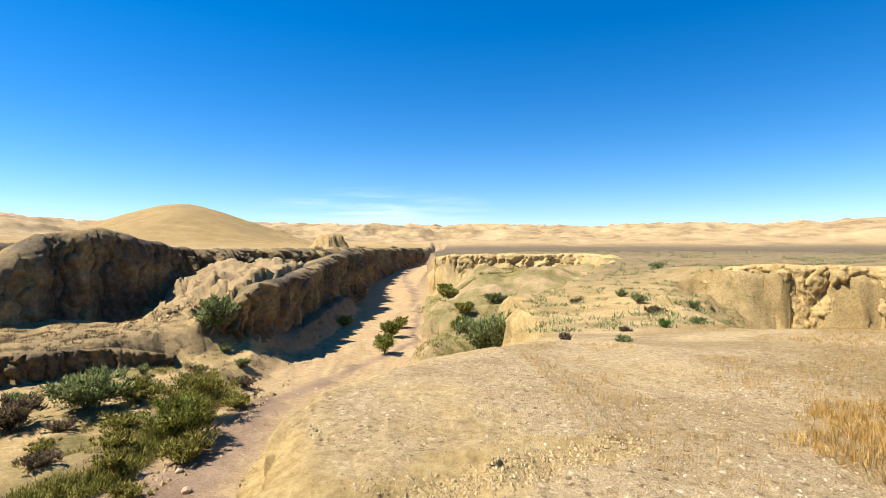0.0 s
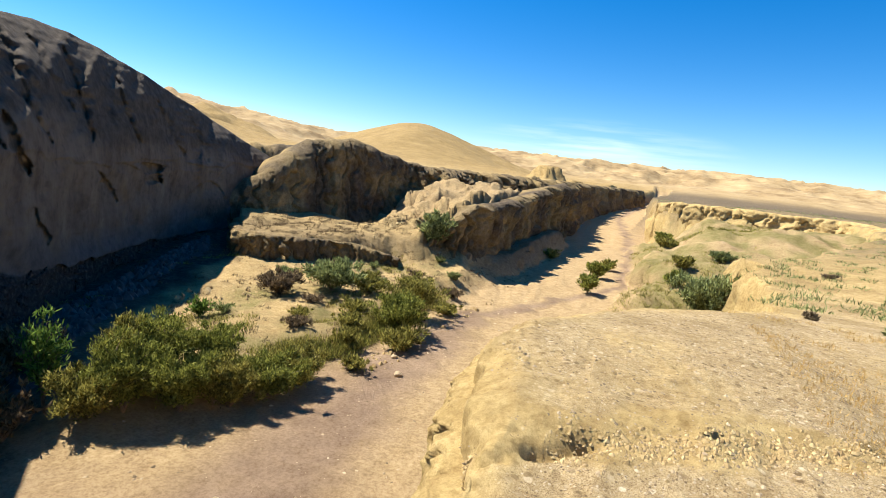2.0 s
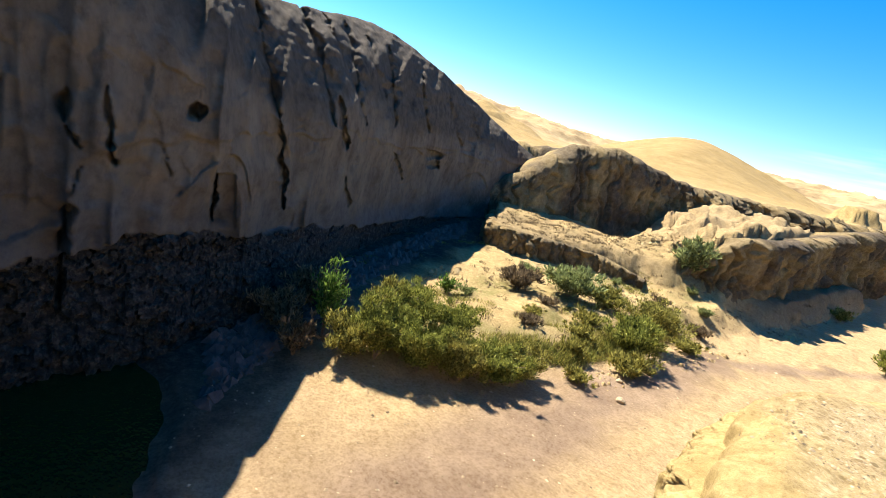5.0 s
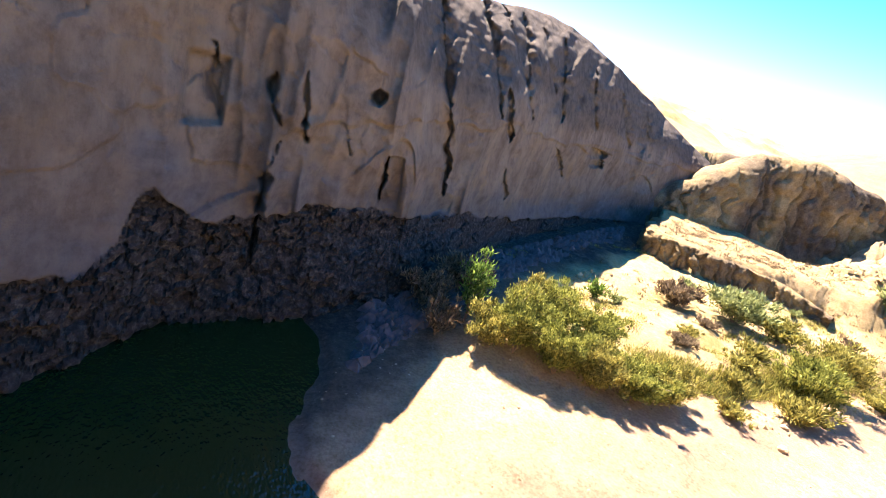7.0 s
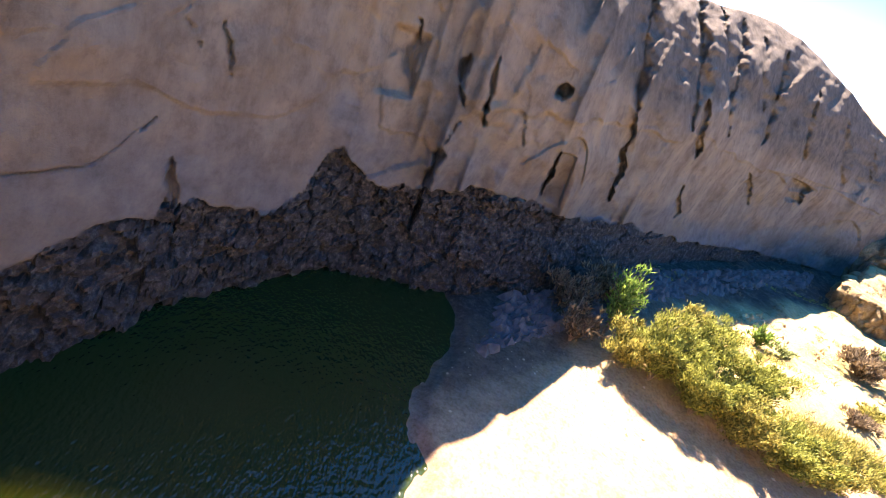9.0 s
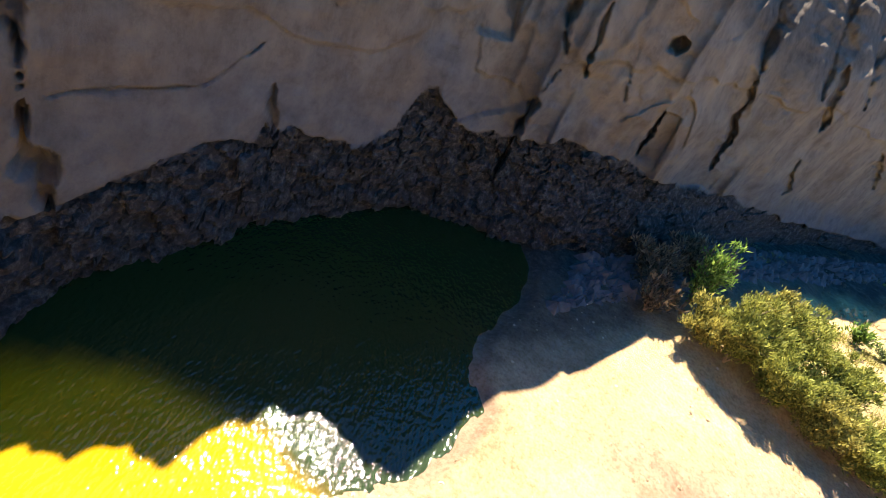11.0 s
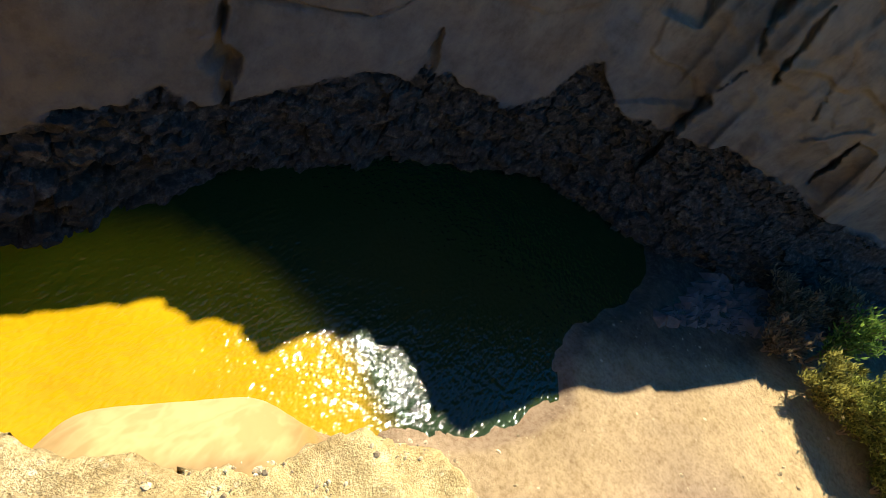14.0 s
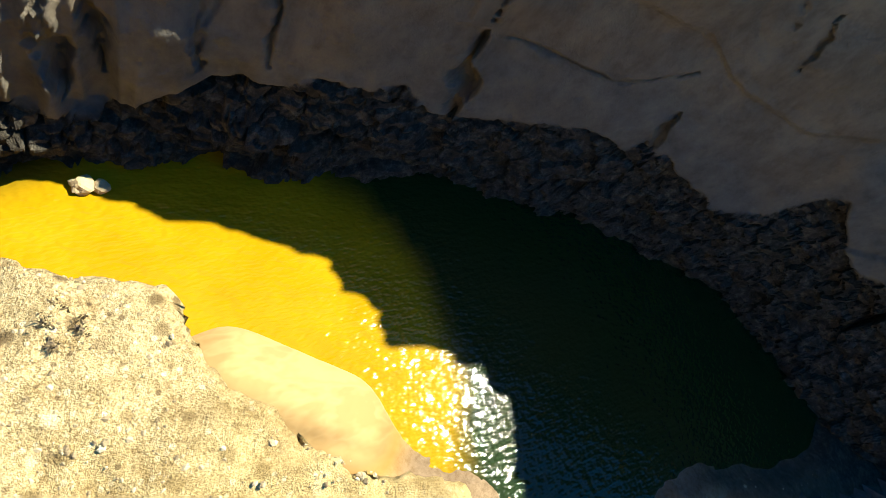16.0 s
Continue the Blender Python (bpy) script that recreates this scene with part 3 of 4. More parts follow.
# cracks and slots: bearing and height at each end, width, depth
CRACKS = [(106.8, 6.1, 105.7, 5.2, 0.06, 0.3), (90.0, 7.3, 88.6, 5.5, 0.16, 0.5), (84.3, 6.9, 84.1, 6.2, 0.13, 0.9), (84.1, 6.2, 83.1, 5.7, 0.06, 0.5),
          (81.2, 7.15, 80.9, 6.1, 0.09, 0.5), (80.9, 6.1, 80.2, 5.3, 0.15, 0.9), (74.6, 7.1, 74.1, 6.65, 0.27, 1.1), (76.7, 5.9, 75.5, 5.05, 0.05, 0.4),
          (72.0, 5.2, 71.7, 3.6, 0.13, 1.1), (67.0, 6.95, 66.3, 6.0, 0.12, 0.5), (66.3, 6.0, 65.2, 3.7, 0.15, 0.8), (61.6, 8.2, 60.1, 6.0, 0.22, 0.9),
          (59.9, 4.9, 58.8, 3.3, 0.14, 0.5), (55.3, 6.1, 53.9, 4.4, 0.18, 0.5), (51.8, 6.4, 50.2, 5.1, 0.36, 1.2), (43.2, 4.2, 42.5, 3.1, 0.5, 1.2)]
# furrows that rain has cut down the rounded crest
FURROWS = [(67.0, 11.6, 61.4, 7.0, 0.34, 0.9), (62.7, 11.6, 58.5, 7.2, 0.30, 0.8), (58.0, 11.4, 55.6, 7.4, 0.28, 0.75), (71.0, 10.6, 67.0, 7.0, 0.30, 0.8), (54.2, 10.6, 52.2, 7.4, 0.28, 0.6), (51.0, 10.0, 48.6, 6.8, 0.32, 0.6), (48.0, 9.2, 46.4, 6.4, 0.3, 0.5), (64.8, 11.5, 60.0, 8.6, 0.2, 0.45), (60.4, 11.4, 57.2, 8.6, 0.18, 0.4)]
CLEFTS = [(82.8, 5.3, 83.4, 4.6, 0.06, 0.3), (83.2, 4.5, 83.5, 3.7, 0.24, 1.1), (83.5, 3.8, 83.9, 3.2, 0.14, 0.9), (83.9, 3.2, 83.3, 1.1, 0.12, 0.7),
          (131.0, 6.5, 130.5, 3.6, 0.10, 0.5), (130.5, 3.6, 128.2, 1.6, 0.13, 0.5), (127.7, 3.55, 116.3, 3.5, 0.05, 0.12), (109.8, 6.1, 107.6, 5.4, 0.03, 0.10),
          (109.0, 3.5, 108.9, 2.4, 0.08, 0.3), (116.3, 3.5, 111.0, 4.3, 0.05, 0.15), (160, 4.5, 158.8, 2.0, 0.09, 0.25), (152, 4.4, 151.2, 2.3, 0.07, 0.25), (170.5, 3, 169, 1.6, 0.12, 0.3), (174.5, 3, 173.5, 1.2, 0.14, 0.35)]


def build_cliff():
    az = np.concatenate([np.arange(39.6, 75, 0.13), np.arange(75, 112, 0.2), np.arange(112, 182, 0.35), np.arange(182, 215, 1)])
    v = np.concatenate([np.linspace(0, 1, 190), np.linspace(1, 2, 70)[1:], np.linspace(2, 3, 8)[1:]])
    vv, aa = np.meshgrid(v, az, indexing="ij")
    foot_r, foot_z, face_z, crest_r, crest_z = (np.interp(aa, CLIFF_AZ, t) for t in (FOOT_R, FOOT_Z, FACE_Z, CREST_R, CREST_Z))
    back = np.interp(aa, [40, 46, 50, 57, 61, 67], [1.0, 1.06, 1.09, 1.08, 1.05, 1.0])
    foot_r, crest_r = foot_r * back, crest_r * back
    foot_z, face_z, crest_z = (8 + (h - 8) * back for h in (foot_z, face_z, crest_z))
    push = np.interp(aa, [52, 57, 62, 66, 72, 77, 81, 86], [1.0, 1.09, 1.19, 1.16, 1.11, 1.11, 1.05, 1.0])
    crest_r, crest_z = crest_r * push, 8 + (crest_z - 8) * push
    run = np.cumsum(np.concatenate([[0], np.radians(np.diff(az)) * np.interp(az[1:], CLIFF_AZ, FOOT_R)]))
    s = run[None, :] + 0 * vv
    crest_z = crest_z + smooth(78, 86, aa) * smooth(168, 150, aa) * (0.42 * fbm(s / 0.8, 0 * s, 47, 4) + 0.40 * ridged(s / 2.2, 0 * s, 48, 2))
    low = foot_z - 1.0
    t1, t2, t3 = np.clip(vv, 0, 1), np.clip(vv - 1, 0, 1), np.clip(vv - 2, 0, 1)
    face_r = foot_r + 0.55
    z = low + (face_z - low) * t1 + (crest_z - face_z) * (1 - (1 - t2) ** 1.3) - 0.6 * t3
    r = foot_r + (face_r - foot_r) * t1 + (crest_r - face_r) * t2 ** 1.2 + 8 * t3
    # light slabs standing proud of the dark rubble at the foot
    bound = np.interp(aa, BOUND_AZ, BOUND_Z) + 0.16 * fbm(s / 0.7, 0 * s, 40, 4)
    rubble = smooth(0.06, -0.06, z - bound)
    d1, gap, who = cells(s + 0.16 * fbm(s * 2.5, z * 2.5, 55, 3), z * 1.3 + 0.12 * fbm(s * 3, z * 3, 74, 3), 0.52)
    e1, egap, ewho = cells(s + 9 + 0.08 * fbm(s * 5, z * 5, 75, 2), z * 1.1, 0.20)
    talus = smooth(3.0, 0.2, z - foot_z) * smooth(86, 74, aa)
    out = -0.30 * rubble + rubble * (0.34 * who * smooth(0.0, 0.10, gap) + 0.16 * ewho * smooth(0, 0.14, egap) + 0.16 * fbm(s / 0.8, z / 0.8, 76, 4)) + 0.9 * talus
    ribbed = smooth(100, 84, aa)
    flute = ridged(s / 2.1 + 0.3 * vnoise(s / 3, z / 4, 3), z / 9.0, 41, 3) - 0.5 * smooth(5.2, 3.4, z) * ridged(s / 1.3, z / 5, 77, 2)
    out = out + (1 - rubble) * (0.05 + 0.46 * ribbed) * flute * smooth(2.0, 1.4, vv)
    out = out + 0.30 * fbm(s / 4.5, z / 3.5, 42, 3) + (0.03 + 0.05 * ribbed) * fbm(s * 1.3, z * 1.3, 43, 5) + 0.018 * fbm(s * 6, z * 6, 54, 3)
    # a broken ledge half way up, and a great shell of rock that has not fallen yet
    ledge = np.interp(aa, [48, 56, 64, 70, 76, 84], [6.4, 6.6, 6.6, 6.3, 6.0, 5.6]) + 0.25 * fbm(s / 0.9, 0 * s, 46, 4)
    out = out + 0.16 * smooth(-0.05, 0.05, z - ledge) * smooth(86, 80, aa) * smooth(1.3, 0.9, vv)
    shell = np.interp(aa, [94.9, 95.6, 96.7, 100.5, 108.5, 113], [6.3, 5.7, 5.0, 4.4, 4.5, 4.9])
    out = out + 0.09 * smooth(-0.04, 0.04, z - shell - 0.05 * fbm(s / 0.6, 0 * s, 56, 3)) * smooth(94.8, 95.1, aa) * smooth(125, 112, aa)
    out = out - 0.35 * smooth(88.2, 88.6, aa) * smooth(92.2, 91.7, aa) * smooth(5.38, 5.45, z) * smooth(7.05, 6.85, z)
    out = out + 0.16 * smooth(0.05, -0.05, np.abs(aa - 87.2) / 3.2 - 1) * smooth(0.05, -0.05, np.abs(z - 3.1 + 0.13 * (aa - 87)) / 0.45 - 1)
    # a square recess, and the shallow arches over the dark foot
    out = out - 0.28 * smooth(69.5, 69.7, aa - 0.35 * (z - 3.6)) * smooth(72.1, 71.9, aa) * smooth(5.25, 5.15, z) * smooth(3.3, 3.7, z)
    for mid, top, wide in ((70.6, 5.85, 2.0), (53.2, 6.3, 2.6), (46.5, 5.2, 1.8)):
        bow = top - 1.3 * ((aa - mid) / wide) ** 2 + 0.12 * fbm(s / 0.5, 0 * s, mid, 3)
        out = out - 0.22 * smooth(0.05, -0.05, z - bow) * smooth(1.15, 0.95, np.abs(aa - mid) / wide)
    # spalled plates with crisp edges
    p1, pgap, pwho = cells(s + 0.25 * fbm(s, z, 65, 3), (z + 0.2 * fbm(s, z, 66, 3)) * 0.62, 1.25)
    q1, qgap, qwho = cells(s + 4 + 0.15 * fbm(s * 2, z * 2, 67, 3), z * 0.7, 0.55)
    plate = (1 - rubble) * (1 - t2) * smooth(3.2, 5.0, z + 1.5 * fbm(s / 3, z / 3, 68, 2))
    out = out + plate * (0.13 * pwho - 0.07 * smooth(0.05, 0.0, pgap) * smooth(-0.1, 0.3, vnoise(s / 1.3, z / 1.3, 69)) + 0.045 * qwho - 0.05 * smooth(0.06, 0.0, qgap) * smooth(0.1, 0.4, vnoise(s, z, 95)))
    warp = 0.09 * fbm(s * 1.6, z * 1.6, 57, 5, 0.6)
    for a0, z0, a1, z1, wide, deep in CRACKS + FURROWS + CLEFTS:
        s0, s1 = np.interp((a0, a1), az, run)
        ss = s + warp
        t = np.clip(((ss - s0) * (s1 - s0) + (z - z0) * (z1 - z0)) / ((s1 - s0) ** 2 + (z1 - z0) ** 2), 0, 1)
        d = np.hypot(ss - s0 - t * (s1 - s0), z - z0 - t * (z1 - z0))
        span = wide * (0.85 + 0.7 * vnoise(s * 1.7, z * 2.3, a0) + 0.35 * vnoise(s * 5, z * 6, a0)) * (1.05 - np.abs(2 * t - 1) ** 1.8)
        soft = 1.6 if (a0, z0, a1, z1, wide, deep) in FURROWS else 6
        out = out - deep * (0.8 + 0.3 * vnoise(s * 3, z * 3, 89)) * np.exp(-(d / np.maximum(span, 0.015)) ** soft)
        side = (ss - s0) * (z1 - z0) - (z - z0) * (s1 - s0) > 0
        out = out + 0.30 * min(deep, 0.7) * np.where(side, np.exp(-d / 0.55), 0) * smooth(0.5, 0.25, np.abs(t - 0.5))
    out = out + smooth(0.0, 0.2, t2) * (1 - t3) * smooth(92, 84, aa) * (0.16 * ridged(s / 0.9 + 0.25 * z, z / 16.0, 90, 3) + 0.05 * np.abs(fbm(s / 1.2, z / 0.9, 91, 3)))
    out = out + t2 * (1 - t3) * (0.34 * ridged(s / 1.6 + 0.1 * z, z / 14.0, 44, 3) + 0.045 * np.sin(z * 14 + 3 * fbm(s / 2, z, 58, 2)) + 0.05 * fbm(s * 2, z * 2, 70, 3))
    # the south end breaks into pillars
    out = out + 0.22 * smooth(148, 164, aa) * ridged(s / 0.8, z / 6, 59, 2) * (1 - rubble)
    r = r - out
    a = np.radians(aa)
    verts = np.stack([-r * np.sin(a), r * np.cos(a), z], -1).reshape(-1, 3)
    slate_shade = smooth(1.9, 0.6, (z - bound) + 0.7 * fbm(s / 1.6, z / 1.2, 78, 4)) * (1 - rubble) * 0.75
    masks = {"slate_shade": slate_shade, "rubble": np.maximum(rubble, 0.85 * talus), "weathered": smooth(0.0, 0.25, t2 + 0.1 * fbm(s / 2, z / 2, 45, 3)) * smooth(120, 95, aa)}
    sheet("cliff", verts, len(v), len(az), CLIFF, masks, "tall fluted mudstone cliff in shade above a dark pool", "cliff", facets=rubble)


def build_wall(name, label, path, step, tops, grey_shade, column, depth, lean, shoulder, rows=46, stretch=0.08, seed=0):
    """A broken earth wall along a path (its open side to the right), from the ground in front of it to the tops given along it."""
    path = np.array(path, float)
    knots = np.concatenate([[0], np.cumsum(np.hypot(*np.diff(path, axis=0).T))])
    s = np.arange(0, knots[-1], step)
    ease = np.hanning(max(5, int(2.4 / step) | 1))
    ease /= ease.sum()
    half = len(ease) // 2
    x, y = (np.convolve(np.pad(np.interp(s, knots, path[:, k]), half, mode="reflect", reflect_type="odd"), ease, "valid") for k in (0, 1))
    way = np.stack([np.gradient(x), np.gradient(y)], -1)
    way /= np.linalg.norm(way, axis=1)[:, None]
    nx, ny = way[:, 1], -way[:, 0]
    front = ground_height((x + 0.7 * nx)[None], (y + 0.7 * ny)[None])[0][0]
    top = np.interp(s, knots, tops)
    top = top + 0.16 * shoulder * fbm(s / 1.1, 0 * s, seed + 3, 4)
    v = np.concatenate([np.linspace(0, 1, rows), np.linspace(1, 2, rows // 3)[1:], np.linspace(2, 3, 6)[1:]])
    vv, ss = np.meshgrid(v, s, indexing="ij")
    t1, t2, t3 = np.clip(vv, 0, 1), np.clip(vv - 1, 0, 1), np.clip(vv - 2, 0, 1)
    low, high = (front - 0.5)[None], top[None]
    brow = high - np.minimum(shoulder, 0.6 * (high - low))
    z = low + (brow - low) * t1 + (high - brow) * np.sin(t2 * math.pi / 2) - 0.9 * t3
    k1, gap, who = cells(ss + 0.35 * column * fbm(ss / column, z / column, seed + 5, 3), z * stretch + 0.1 * vnoise(ss, z, seed), column)
    m1, mgap, mwho = cells(ss + 0.15 * column * fbm(ss * 2, z * 2, seed + 6, 3), z * 3.2 * stretch, 0.42 * column)
    depth = np.interp(ss, knots, depth) if isinstance(depth, list) else depth
    up = smooth(0, 0.25, t1) * (1 - 0.6 * t2) * (1 - t3)
    out = depth * up * (0.9 * who - 0.75 * smooth(0.22, 0.02, gap) + 0.35 * mwho - 0.22 * smooth(0.16, 0.0, mgap))
    out = out + depth * (1 - t3) * (0.35 * fbm(ss / (1.6 * column), z / (1.2 * column), seed + 7, 4) + 0.16 * fbm(ss * 2.2 / column, z * 2.2 / column, seed + 8, 4, 0.6))
    out = out + depth * 0.8 * smooth(0.30, 0.0, t1)
    back = lean * t1 + 1.3 * shoulder * (1 - np.cos(t2 * math.pi / 2)) + 3.0 * t3
    px, py = x[None] + nx[None] * (out - back), y[None] + ny[None] * (out - back)
    # grey rock tone and painted-in shade on the face, fading out behind the top
    grey = np.interp(ss, knots, grey_shade) * (0.85 + 0.3 * fbm(ss / 2, z / 2, seed + 9, 3))
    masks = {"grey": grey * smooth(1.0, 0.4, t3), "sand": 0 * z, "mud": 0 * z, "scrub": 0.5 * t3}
    sheet(name, np.stack([px, py, z], -1).reshape(-1, 3), len(v), len(s), GROUND, masks, label, "cliff")


build_ground()
build_cliff()
# high grey values paint shade into these gorge faces, over their grey-brown rock
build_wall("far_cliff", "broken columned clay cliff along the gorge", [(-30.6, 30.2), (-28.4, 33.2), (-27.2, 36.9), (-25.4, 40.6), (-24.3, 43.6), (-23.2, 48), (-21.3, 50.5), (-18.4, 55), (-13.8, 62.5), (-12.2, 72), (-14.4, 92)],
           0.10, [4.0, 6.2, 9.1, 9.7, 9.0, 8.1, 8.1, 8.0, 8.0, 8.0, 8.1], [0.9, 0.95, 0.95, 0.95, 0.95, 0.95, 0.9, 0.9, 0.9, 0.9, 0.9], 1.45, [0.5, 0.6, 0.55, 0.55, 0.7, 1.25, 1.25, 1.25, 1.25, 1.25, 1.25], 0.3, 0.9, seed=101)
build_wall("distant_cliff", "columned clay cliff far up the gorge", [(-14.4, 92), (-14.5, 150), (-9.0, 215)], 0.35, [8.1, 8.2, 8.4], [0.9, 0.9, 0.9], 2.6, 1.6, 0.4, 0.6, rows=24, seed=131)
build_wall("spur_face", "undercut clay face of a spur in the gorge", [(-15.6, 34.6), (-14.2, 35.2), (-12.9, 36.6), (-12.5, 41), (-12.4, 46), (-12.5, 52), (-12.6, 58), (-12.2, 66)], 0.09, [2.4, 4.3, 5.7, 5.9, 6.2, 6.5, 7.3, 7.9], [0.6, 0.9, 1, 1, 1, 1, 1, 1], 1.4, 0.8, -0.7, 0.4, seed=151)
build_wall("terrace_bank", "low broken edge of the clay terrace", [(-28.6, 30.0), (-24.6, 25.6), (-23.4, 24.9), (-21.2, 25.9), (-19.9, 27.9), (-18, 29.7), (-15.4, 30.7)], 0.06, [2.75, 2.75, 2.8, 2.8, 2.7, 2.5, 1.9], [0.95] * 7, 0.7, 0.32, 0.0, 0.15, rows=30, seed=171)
build_wall("bluff_face", "crumbling yellow clay face of the bluff", [(-0.6, 9.9), (-1.65, 7.8), (-2.05, 6.3), (-2.1, 5.1), (-1.87, 4.2), (-1.43, 2.9), (-1.40, 2.1), (-1.55, 1.4), (-1.66, 0.75), (-1.66, 0.4)], 0.025, [6.0, 6.05, 6.08, 6.08, 6.06, 6.02, 6.0, 5.96, 5.9, 5.5], [0.0] * 10, 0.22, 0.085, 0.30, 0.22, rows=150, stretch=0.8, seed=231)
build_wall("gully_wall", "crumbling ochre clay wall of the side gully", [(12.9, 28.6), (14.2, 27.2), (16, 25.8), (18, 24.4), (20.5, 22.7), (24, 20.4), (30, 16.5)], 0.06, [6.2, 7.1, 7.25, 7.25, 7.25, 7.25, 7.25], [0.0] * 7, 0.8, 0.28, 0.6, 0.3, rows=40, stretch=0.3, seed=191)
build_wall("plain_scarp", "broken clay scarp at the edge of the plain", [(-1.5, 70.5), (0.5, 68.4), (9, 66.2), (16.6, 64), (16.9, 58), (13.4, 45)], 0.16, [6.9, 7.3, 7.4, 7.4, 7.3, 6.9], [0.1] * 6, 1.5, 0.5, 0.8, 0.5, rows=24, stretch=0.25, seed=211)


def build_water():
    """The pool: muddy over the shallows, darker under the cliff, where its shade is painted into the water."""
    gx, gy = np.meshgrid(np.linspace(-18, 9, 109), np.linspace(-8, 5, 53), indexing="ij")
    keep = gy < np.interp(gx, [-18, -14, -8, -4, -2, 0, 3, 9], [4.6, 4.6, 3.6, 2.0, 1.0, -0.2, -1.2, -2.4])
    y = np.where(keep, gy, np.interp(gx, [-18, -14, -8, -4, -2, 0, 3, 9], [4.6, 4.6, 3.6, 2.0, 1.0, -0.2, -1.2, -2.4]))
    # depth mask ends near the shadow's edge, so it paints shade as well
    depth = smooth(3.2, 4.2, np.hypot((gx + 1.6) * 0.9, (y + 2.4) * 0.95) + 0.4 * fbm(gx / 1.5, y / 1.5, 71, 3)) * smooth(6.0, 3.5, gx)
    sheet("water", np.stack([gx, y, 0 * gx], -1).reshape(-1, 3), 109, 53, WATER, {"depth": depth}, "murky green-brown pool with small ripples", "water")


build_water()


# ---------------------------------------------------------------- plants, stones
def tri_mesh(name, verts, faces, mat, smooth_shade=False):
    """A mesh from arrays of points and of triangles."""
    me = bpy.data.meshes.new(name)
    me.vertices.add(len(verts))
    me.vertices.foreach_set("co", np.asarray(verts, np.float32).ravel())
    me.loops.add(faces.size)
    me.loops.foreach_set("vertex_index", faces.astype(np.int32).ravel())
    me.polygons.add(len(faces))
    me.polygons.foreach_set("loop_start", np.arange(0, faces.size, 3, dtype=np.int32))
    me.polygons.foreach_set("use_smooth", np.full(len(faces), smooth_shade))
    me.update(calc_edges=True)
    me.materials.append(mat)
    return me


def leaf_material(name, dark, light):
    m, nt, b = material(name)
    geo = nt.nodes.new("ShaderNodeNewGeometry")
    c = ramp(nt, geo.outputs["Random Per Island"], [(0.0, dark), (0.55, tuple((p + q) / 2 for p, q in zip(dark, light))), (1.0, light)])
    c = mix(nt, 0.5, c, ramp(nt, noise_tex(nt, coords(nt), 2.2, 3), [(0.3, (0.55, 0.55, 0.5)), (0.7, (1, 1, 1))]), "MULTIPLY")
    nt.links.new(c, b.inputs["Base Color"])
    b.inputs["Roughness"].default_value = 0.75
    b.inputs["Specular IOR Level"].default_value = 0.15
    thin = nt.nodes.new("ShaderNodeBsdfTranslucent")
    nt.links.new(c, thin.inputs["Color"])
    both = nt.nodes.new("ShaderNodeMixShader")
    both.inputs[0].default_value = 0.32
    nt.links.new(b.outputs[0], both.inputs[1])
    nt.links.new(thin.outputs[0], both.inputs[2])
    nt.links.new(both.outputs[0], nt.nodes["Material Output"].inputs["Surface"])
    return m


def bark_material():
    m, nt, b = material("dry_bark")
    c = ramp(nt, noise_tex(nt, coords(nt, (8, 8, 2)), 4.0, 6), [(0.3, (0.09, 0.06, 0.04)), (0.7, (0.24, 0.17, 0.11))])
    nt.links.new(c, b.inputs["Base Color"])
    b.inputs["Roughness"].default_value = 0.9
    return m


def stone_material():
    m, nt, b = material("pale_stone")
    geo = nt.nodes.new("ShaderNodeNewGeometry")
    c = ramp(nt, geo.outputs["Random Per Island"], [(0.0, (0.16, 0.11, 0.06)), (0.5, (0.36, 0.26, 0.15)), (0.88, (0.50, 0.38, 0.23)), (1.0, (0.58, 0.47, 0.31))])
    c = mix(nt, 0.6, c, ramp(nt, noise_tex(nt, coords(nt), 24.0, 5), [(0.3, (0.7, 0.68, 0.66)), (0.7, (1, 1, 1))]), "MULTIPLY")
    nt.links.new(c, b.inputs["Base Color"])
    b.inputs["Roughness"].default_value = 0.9
    return m


def clod_material():
    m, nt, b = material("clay_clod")
    geo = nt.nodes.new("ShaderNodeNewGeometry")
    c = ramp(nt, geo.outputs["Random Per Island"], [(0.0, (0.27, 0.18, 0.075)), (0.6, (0.41, 0.29, 0.13)), (1.0, (0.50, 0.37, 0.18))])
    c = mix(nt, 0.6, c, ramp(nt, noise_tex(nt, coords(nt), 18.0, 5), [(0.3, (0.65, 0.62, 0.58)), (0.7, (1, 1, 1))]), "MULTIPLY")
    nt.links.new(c, b.inputs["Base Color"])
    b.inputs["Roughness"].default_value = 0.95
    return m


TAMARISK = leaf_material("tamarisk_green", (0.055, 0.070, 0.013), (0.42, 0.42, 0.09))
OLIVE = leaf_material("olive_green", (0.085, 0.080, 0.018), (0.50, 0.44, 0.11))
SAGE = leaf_material("sage_green", (0.095, 0.11, 0.038), (0.42, 0.46, 0.18))
LIME = leaf_material("lime_green", (0.05, 0.10, 0.015), (0.28, 0.40, 0.08))
DRY = leaf_material("dry_brown", (0.075, 0.053, 0.032), (0.30, 0.22, 0.13))
GOLD = leaf_material("golden_straw", (0.42, 0.24, 0.06), (0.68, 0.44, 0.14))
SLATE, slate_nt, slate_b = material("dark_slate")
slate_nt.links.new(ramp(slate_nt, noise_tex(slate_nt, coords(slate_nt), 2.5, 8, 0.7), [(0.3, (0.035, 0.032, 0.032)), (0.55, (0.075, 0.068, 0.065)), (0.75, (0.14, 0.122, 0.108))]), slate_b.inputs["Base Color"])
slate_b.inputs["Roughness"].default_value = 0.95
BARK, STONE, CLOD = bark_material(), stone_material(), clod_material()
